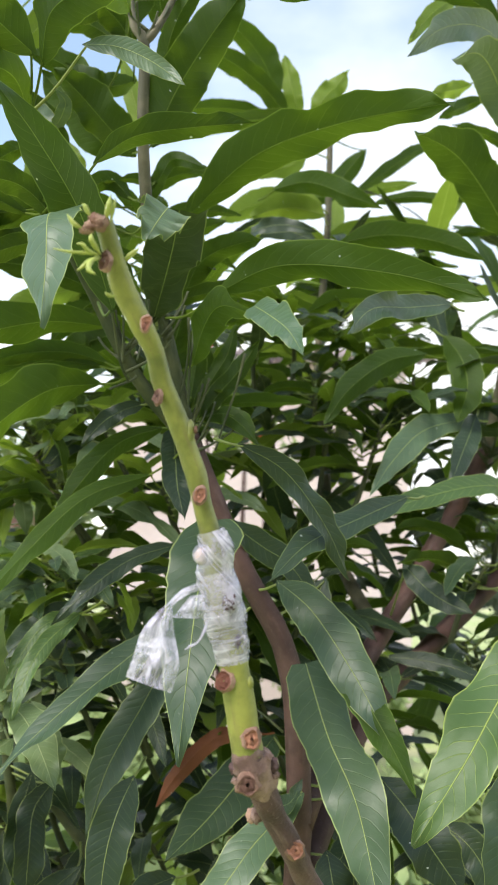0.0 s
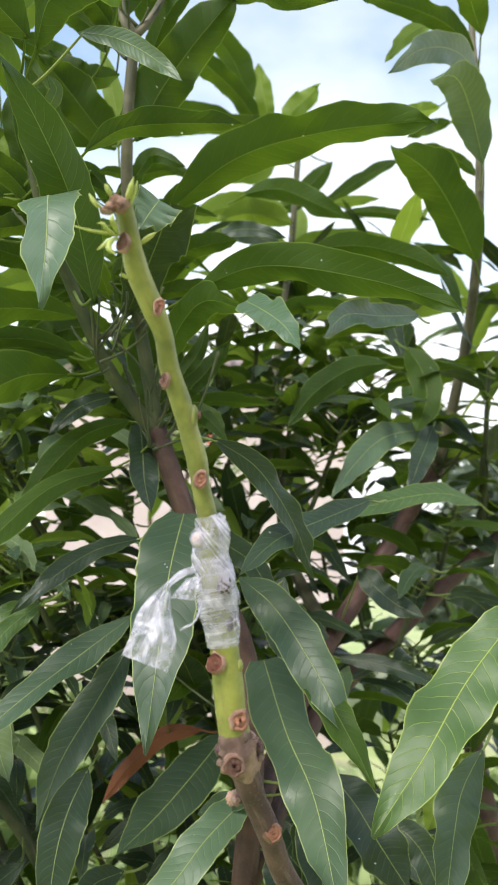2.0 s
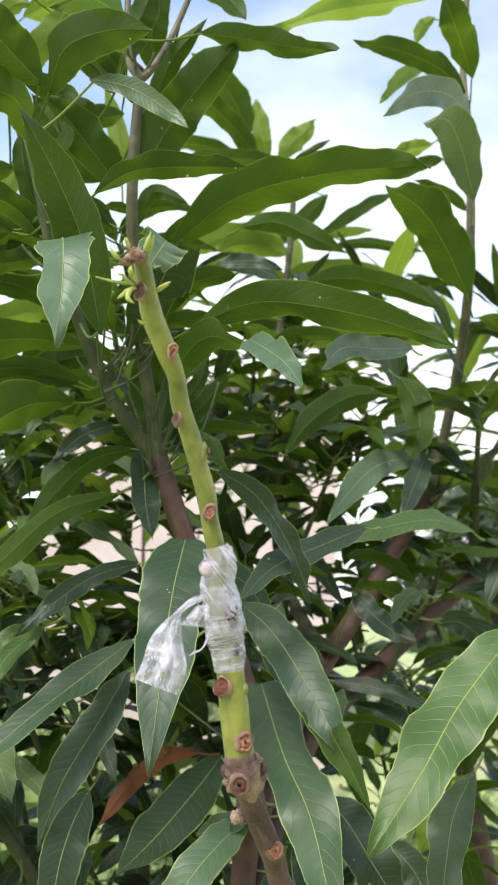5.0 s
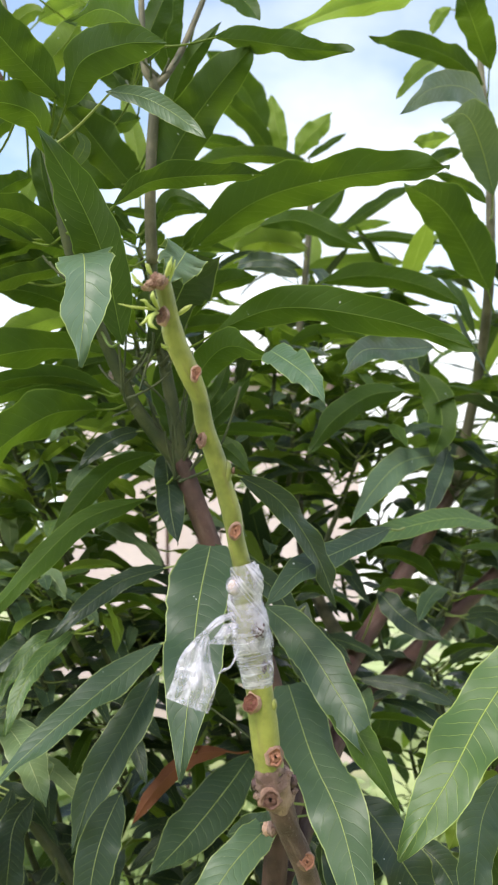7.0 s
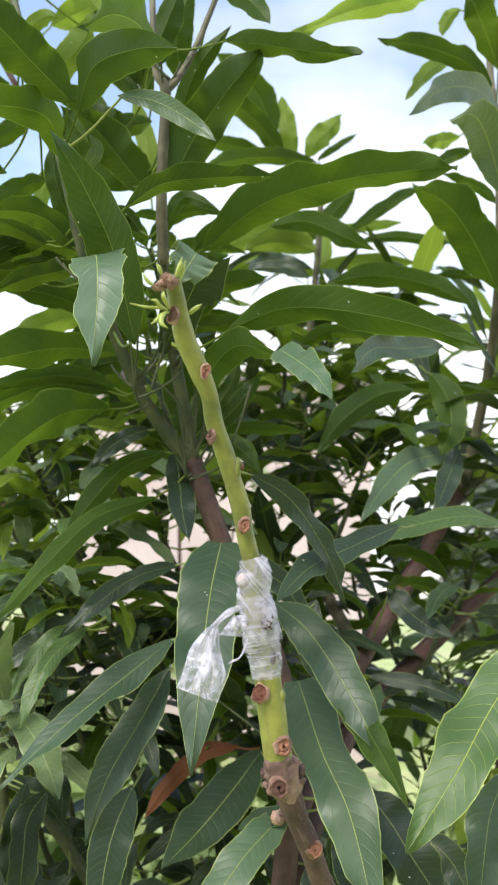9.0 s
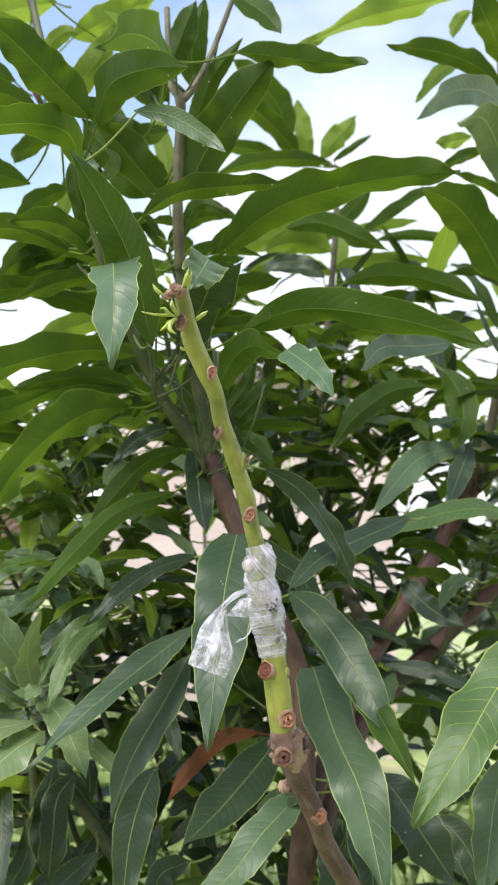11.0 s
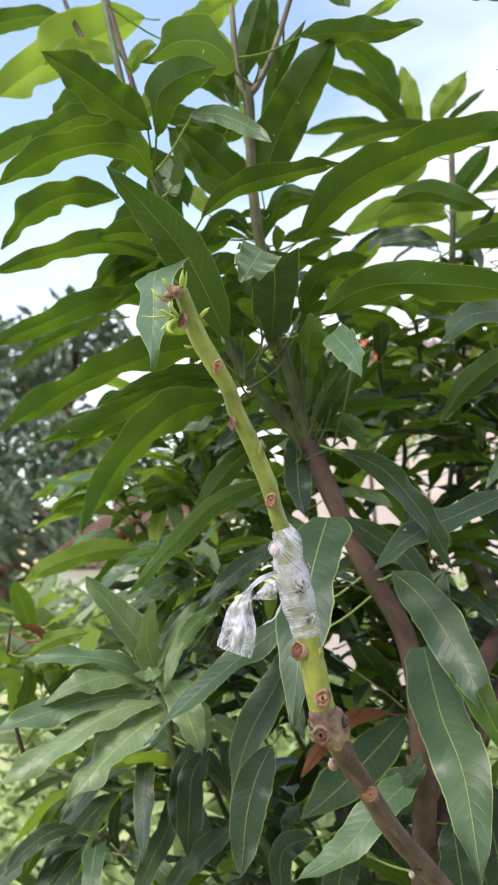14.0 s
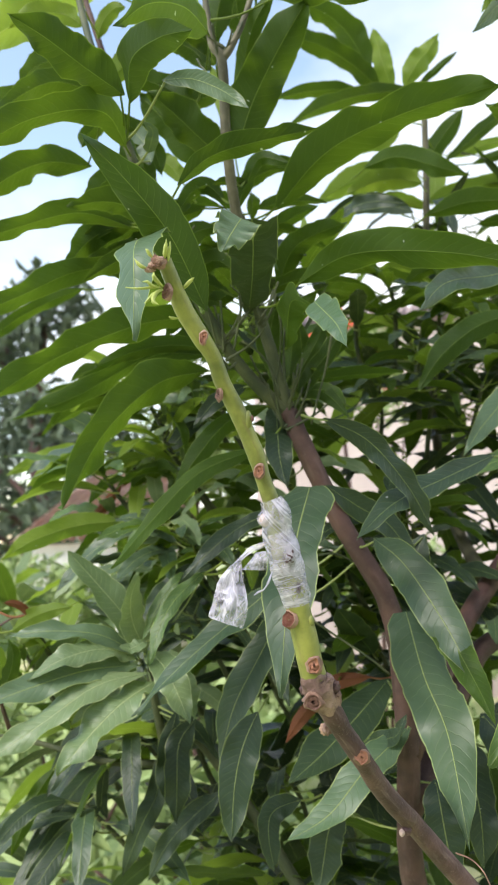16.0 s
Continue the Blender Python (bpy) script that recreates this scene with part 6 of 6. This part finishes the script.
# ---- the film that binds the graft ----
def wrap_tube(points, radii, turns, seed):
    """Film wound on the stem: oblique overlapping turns with pulled creases."""
    bm = bmesh.new()
    uv = bm.loops.layers.uv.new("bark")
    line, where = glide(points, 14)
    fr = frames_along(line)
    sides, rings = 40, []
    for i, (p, w) in enumerate(zip(line, where)):
        k = min(int(w), len(radii) - 2)
        r = radii[k] + (radii[k + 1] - radii[k]) * (w - k)
        s = i / len(line)
        ring = []
        for j in range(sides):
            a = 2 * math.pi * j / sides
            d = fr[i][1] * math.cos(a) + fr[i][2] * math.sin(a)
            h = (s * turns + j / sides + 0.25 * math.sin(a + 7 * s) + 0.5 * noise.noise(d + Vector((s * 5, seed, 0)))) % 1.0
            step = 0.00012 * (1 - h)
            q = p + d * r
            lean = 0.9 * noise.noise(Vector((s * 3.5, 0.6 * math.cos(a), seed))) + 0.95 - 0.75 * s
            along, run = a * r * math.cos(lean) + p.z * math.sin(lean), p.z * math.cos(lean) - a * r * math.sin(lean)
            fold = 1 - abs(noise.noise(Vector((along * 45, run * 210, seed)))) * 2.4
            pull = 0.0003 * max(0.0, fold) ** 4 + 0.0022 * noise.noise(q * 60 + Vector((seed, 0, 0)))
            ring.append(bm.verts.new(p + d * (r + step + pull)))
        rings.append(ring)
    for i in range(len(rings) - 1):
        for j in range(sides):
            k = (j + 1) % sides
            fc = bm.faces.new((rings[i][j], rings[i][k], rings[i + 1][k], rings[i + 1][j]))
            for loop, (x, y) in zip(fc.loops, ((j, i), (j + 1, i), (j + 1, i + 1), (j, i + 1))):
                loop[uv].uv = (x / sides * 3, y / len(rings) * 6)
    return bm


WRAP = ((-0.005, 0.48, 1.642), (-0.002, 0.482, 1.632), (-0.002, 0.486, 1.619), (0.002, 0.489, 1.604), (0.004, 0.492, 1.59), (0.007, 0.495, 1.577), (0.009, 0.497, 1.565))
under(link("graft_wrap", wrap_tube(WRAP, (0.0082, 0.0108, 0.0104, 0.0118, 0.0116, 0.0108, 0.0105), 5, 1.0), film, None, "tightly wound creased clear plastic film"), graft)
under(link("graft_wrap", wrap_tube(WRAP[2:6], (0.0105, 0.0128, 0.0126, 0.0100), 4, 5.0), film, None, "outer turns of clear plastic film"), graft)


def crumple(rows, depth, seed, name, label):
    """A loose piece of film: ribs across it from row to row, creased and folded."""
    bm = bmesh.new()
    uv = bm.loops.layers.uv.new("bark")
    left, _ = glide([r[0] for r in rows], 9)
    right, _ = glide([r[1] for r in rows], 9)
    across, grid = 26, []
    for i, (a, b) in enumerate(zip(left, right)):
        row = []
        for j in range(across + 1):
            f = j / across
            p = a.lerp(b, f)
            w = (b - a).length
            fan = 1 - 2.4 * abs(noise.noise(Vector((f * 3.4 + seed, i * 0.045, seed))))
            sharp = abs(noise.noise(p * 60 + Vector((seed, 0, 0)))) * 2.0 + abs(noise.noise(p * 150)) * 0.7
            p = p + Vector((0, -1, 0.1)) * (depth * (math.sin(f * math.pi) * 0.9 + 0.5 * fan) * min(1, w * 30) + 0.0035 * sharp * min(1, w * 40))
            row.append(bm.verts.new(p))
        grid.append(row)
    for i in range(len(grid) - 1):
        for j in range(across):
            fc = bm.faces.new((grid[i][j], grid[i][j + 1], grid[i + 1][j + 1], grid[i + 1][j]))
            for loop, (x, y) in zip(fc.loops, ((j, i), (j + 1, i), (j + 1, i + 1), (j, i + 1))):
                loop[uv].uv = (x / across * 1.2, y / len(grid) * 1.0)
    return under(link(name, bm, loose_film, None, label), graft)


crumple((((-0.009, 0.474, 1.612), (-0.008, 0.474, 1.608)), ((-0.019, 0.47, 1.608), (-0.017, 0.468, 1.604)), ((-0.027, 0.466, 1.6), (-0.023, 0.464, 1.599)), ((-0.034, 0.464, 1.593), (-0.023, 0.462, 1.593)), ((-0.041, 0.462, 1.583), (-0.021, 0.46, 1.58)), ((-0.044, 0.461, 1.571), (-0.018, 0.459, 1.567)), ((-0.048, 0.46, 1.56), (-0.022, 0.458, 1.552))), 0.006, 2.0, "film_tail", "loose crumpled tail of clear plastic film")
crumple((((-0.015, 0.472, 1.604), (-0.007, 0.474, 1.605)), ((-0.019, 0.468, 1.598), (-0.006, 0.472, 1.598)), ((-0.024, 0.466, 1.592), (-0.008, 0.473, 1.591))), 0.002, 7.0, "film_flap", "small loose flap of clear plastic film")
crumple((((0.011, 0.484, 1.605), (0.013, 0.488, 1.606)), ((0.012, 0.482, 1.597), (0.017, 0.488, 1.596)), ((0.01, 0.483, 1.589), (0.018, 0.488, 1.59))), 0.003, 9.0, "film_flap", "small loose flap of clear plastic film")
crumple((((0.0, 0.473, 1.642), (0.006, 0.476, 1.642)), ((0.002, 0.474, 1.633), (0.007, 0.477, 1.631)), ((0.003, 0.476, 1.623), (0.008, 0.479, 1.621)), ((0.004, 0.478, 1.612), (0.009, 0.481, 1.611))), 0.0012, 13.0, "film_flap", "upright loose edge of clear plastic film")
bm = tube(((-0.005, 0.478, 1.59), (-0.007, 0.474, 1.583), (-0.01, 0.472, 1.578), (-0.014, 0.471, 1.576), (-0.017, 0.47, 1.574)), (0.0004, 0.0007, 0.0004, 0.0008, 0.0003), 7, 8, 1.1, 4.0)
under(link("film_strand", bm, loose_film, None, "twisted strand of plastic film"), graft)
bm = tube(((0.014, 0.486, 1.58), (0.016, 0.486, 1.581), (0.017, 0.485, 1.578), (0.015, 0.485, 1.575)), (0.0005, 0.0008, 0.0006, 0.0004), 7, 6, 1.0, 6.0)
under(link("film_strand", bm, loose_film, None, "twisted strand of plastic film"), graft)


# ---- far things, seen through the leaves ----
def box(bm, lo, hi):
    v = [bm.verts.new((x, y, z)) for x in (lo[0], hi[0]) for y in (lo[1], hi[1]) for z in (lo[2], hi[2])]
    for q in ((0, 1, 3, 2), (4, 6, 7, 5), (0, 4, 5, 1), (2, 3, 7, 6), (0, 2, 6, 4), (1, 5, 7, 3)):
        bm.faces.new([v[i] for i in q])


def boxes(*pairs):
    bm = bmesh.new()
    for lo, hi in pairs:
        box(bm, lo, hi)
    return bm


house = thing("house", (-0.4, 8.6, 0), "pale pink plastered house with a pale ribbed roof", "house")
X0, X1, HY, TOP = -1.7, 1.3, 8.0, 3.7
spans = [((X0, HY, 0), (X1, HY + 0.2, TOP))]
spans += [((X0, HY + 0.2, 0), (X0 + 0.2, HY + 5, TOP)), ((X1 - 0.2, HY + 0.2, 0), (X1, HY + 5, TOP)), ((X0 + 0.2, HY + 4.8, 0), (X1 - 0.2, HY + 5, TOP))]
for span in spans:
    under(link("wall", boxes(span), plaster, None, "", False), house)
bm = bmesh.new()
ridge = []
for i in range(121):
    x = X0 - 0.4 + (X1 - X0 + 0.8) * i / 120
    dz = 0.03 * math.sin(i * 1.57)
    ridge.append([bm.verts.new((x, HY - 0.1, TOP + dz)), bm.verts.new((x, HY + 2.6, TOP + 0.9 + dz)), bm.verts.new((x, HY + 5.5, TOP + dz))])
for a, b in zip(ridge, ridge[1:]):
    for k in (0, 1):
        bm.faces.new((a[k], b[k], b[k + 1], a[k + 1]))
bmesh.ops.solidify(bm, geom=bm.faces[:], thickness=0.03)
under(link("roof", bm, plaster), house)

shed = thing("shed", (-4.3, 9.6, 0), "low whitewashed shed under a salmon clay tile roof", "shed")
for span in (((-4.8, 9.0, 0), (-3.3, 9.15, 1.55)), ((-4.8, 9.15, 0), (-4.65, 11.5, 1.55)), ((-3.45, 9.15, 0), (-3.3, 11.5, 1.55)), ((-4.65, 11.35, 0), (-3.45, 11.5, 1.55))):
    under(link("wall", boxes(span), white_wall, None, "", False), shed)
for row in range(5):
    bm = bmesh.new()
    y0, z0 = 8.8 + row * 0.55, 1.52 + row * 0.22
    cols = []
    for i in range(97):
        x = -5.0 + 1.9 * i / 96
        dz = 0.05 * abs(math.sin(i * math.pi / 6))
        cols.append([bm.verts.new((x, y0, z0 + 0.05 + dz)), bm.verts.new((x, y0 + 0.62, z0 + 0.28 + dz))])
    for a, b in zip(cols, cols[1:]):
        bm.faces.new((a[0], b[0], b[1], a[1]))
    bmesh.ops.solidify(bm, geom=bm.faces[:], thickness=0.025)
    under(link("tile_course", bm, clay, None, "course of salmon clay tiles"), shed)


def leaf_cloud(count, blobs, size, seed, mat, name="crown"):
    """Many small bent leaves gathered in uneven clumps."""
    r = np.random.RandomState(seed)
    verts, faces = [], []
    for i in range(count):
        bx, by, bz, br = blobs[r.randint(len(blobs))]
        d = r.normal(size=3)
        d /= np.linalg.norm(d)
        c = np.array((bx, by, bz)) + d * br * r.uniform(0.35, 1.0) ** 0.6 * np.array((1, 1, 0.8))
        t = r.normal(size=3) + np.array((0, 0, -0.4))
        t /= np.linalg.norm(t)
        s = np.cross(t, r.normal(size=3))
        s /= np.linalg.norm(s)
        n = np.cross(t, s)
        ln = size * r.uniform(0.6, 1.3)
        k = len(verts)
        for a, b, e in ((0, 0, 0), (0.45, 0.2, 0.06), (1, 0, -0.1), (0.45, -0.2, 0.06)):
            verts.append(tuple(c + t * ln * a + s * ln * b + n * ln * e))
        faces += [(k, k + 1, k + 2), (k, k + 2, k + 3)]
    me = bpy.data.meshes.new(name)
    me.from_pydata(verts, [], faces)
    me.materials.append(mat)
    return new(name, me)


def far_tree(x, y, height, crown_r, count, seed, label, mat=far_leaf, size=0.3):
    r = random.Random(seed)
    t = thing("tree", (x, y, 0), label, "tree", "trees beyond the lawn")
    under(link("trunk", tube(((x, y, -0.1), (x + 0.1, y, height * 0.3), (x - 0.05, y, height * 0.65), (x, y, height * 0.9)), (0.22, 0.17, 0.11, 0.04), 10, 5, 0.1, seed), limb_bark), t)
    blobs = []
    for i in range(16):
        a, h = r.uniform(0, 6.28), r.uniform(0.28, 1.0)
        reach = crown_r * (1.1 - 0.6 * h) * r.uniform(0.5, 1.0)
        p = (x + reach * math.cos(a), y + reach * math.sin(a), height * h)
        blobs.append((*p, crown_r * r.uniform(0.25, 0.42)))
        under(link("limb", tube(((x, y, height * h * 0.7), (x + reach * 0.5 * math.cos(a), y + reach * 0.5 * math.sin(a), height * h * 0.88), p), (0.07, 0.045, 0.02), 7, 3, 0.1, i), limb_bark), t)
    under(tagged(leaf_cloud(count, blobs, size, seed, mat), kind="stuff"), t)


far_tree(-6.6, 12.5, 5.6, 2.3, 3000, 3, "tall dark tree beyond the lawn")
far_tree(-9.6, 15.5, 5.0, 2.6, 3000, 5, "broad dark tree beyond the lawn")
far_tree(-4.6, 15.0, 4.4, 1.3, 2200, 8, "slim grey-green tree beyond the lawn", hedge_leaf)
far_tree(4.8, 13.0, 4.0, 1.8, 3500, 9, "dark tree beside the house")
# unseen trees added behind the camera to shade and darken what leaves mirror
for x, y, h, r, s in ((-3.6, -8.5, 6.0, 3.0, 42), (1.0, -9.5, 5.6, 2.8, 43), (5.2, -8.0, 5.8, 3.0, 44), (9.0, -4.0, 5.2, 2.8, 45)):
    far_tree(x, y, h, r, 3200, s, "added unseen tree behind the camera that darkens reflections", far_leaf, 0.42)

hedge = thing("hedge", (-3.4, 6.6, 0), "loose green hedge across the lawn", "hedge")
rr = random.Random(4)
hb = [(-6.5 + 0.32 * i + rr.uniform(-0.1, 0.1), 6.6 + rr.uniform(-0.3, 0.3), rr.uniform(0.25, 1.35), rr.uniform(0.28, 0.42)) for i in range(24)]
under(tagged(leaf_cloud(12000, hb, 0.11, 12, hedge_leaf, "foliage"), kind="stuff"), hedge)
for i in range(0, 24, 3):
    x, y, z, q = hb[i]
    under(link("stem", tube(((x, y, -0.05), (x + 0.05, y, 0.3), (x, y, 0.7)), (0.03, 0.022, 0.01), 7, 3, 0.1, i), limb_bark), hedge)
weeds = tagged(leaf_cloud(9000, [(rr.uniform(-3.2, 3.0), rr.uniform(2.6, 6.0), rr.uniform(0.02, 0.30), rr.uniform(0.12, 0.30)) for i in range(150)], 0.10, 21, hedge_leaf, "weeds"), "low bright weeds and grass tufts on the lawn", "weeds", kind="stuff")

for cx, cy, seed in ((-1.55, 3.3, 51), (-0.95, 3.0, 52), (-0.35, 3.2, 53), (-1.2, 4.1, 54), (0.75, 3.4, 55), (1.3, 3.0, 56)):
    bush = thing("shrub", (cx, cy, 0), "low bright broad-leaved shrub on the lawn", "shrub", "low shrubs on the lawn")
    rb = random.Random(seed)
    knots = [(cx + rb.uniform(-0.32, 0.32), cy + rb.uniform(-0.25, 0.25), rb.uniform(0.25, 0.85), rb.uniform(0.12, 0.22)) for q in range(9)]
    under(tagged(leaf_cloud(230, knots, 0.19, seed, hedge_leaf, "foliage"), kind="stuff"), bush)
    for x, y, z, q in knots[:5]:
        under(link("stem", tube(((cx, cy, -0.05), (cx * 0.5 + x * 0.5, cy * 0.5 + y * 0.5, z * 0.6), (x, y, z)), (0.014, 0.010, 0.005), 7, 3, 0.1, seed), limb_bark), bush)

shrub = thing("flowering_shrub", (-0.22, 4.25, 0), "tall thin shrub with red and yellow blossoms beyond the tree", "shrub")
stems = []
for i in range(5):
    a = 1.26 * i
    top = (-0.22 + 0.20 * math.cos(a), 4.25 + 0.15 * math.sin(a), 2.3 + 0.07 * i)
    stems.append(top)
    under(link("stem", tube(((-0.22, 4.25, -0.05), (-0.22 + 0.08 * math.cos(a), 4.25 + 0.06 * math.sin(a), 1.0), top), (0.014, 0.010, 0.005), 7, 5, 0.1, i), limb_bark), shrub)
under(tagged(leaf_cloud(420, [(*p, 0.20) for p in stems], 0.07, 31, hedge_leaf, "foliage"), kind="stuff"), shrub)
rf = random.Random(7)
for i in range(9):
    x, y, z = stems[i % 5]
    c = Vector((x + rf.uniform(-0.12, 0.12), y - 0.12, z + rf.uniform(-0.02, 0.28)))
    bm = bmesh.new()
    for k in range(5):
        a = k * 1.257 + i
        d, e = Vector((math.cos(a), -0.3, math.sin(a))), Vector((-math.sin(a), 0, math.cos(a)))
        q = [bm.verts.new(c + v) for v in (Vector(), d * 0.022 + e * 0.012, d * 0.042 + Vector((0, 0.01, 0)), d * 0.022 - e * 0.012)]
        bm.faces.new(q)
    under(link("blossom", bm, petal), shrub)
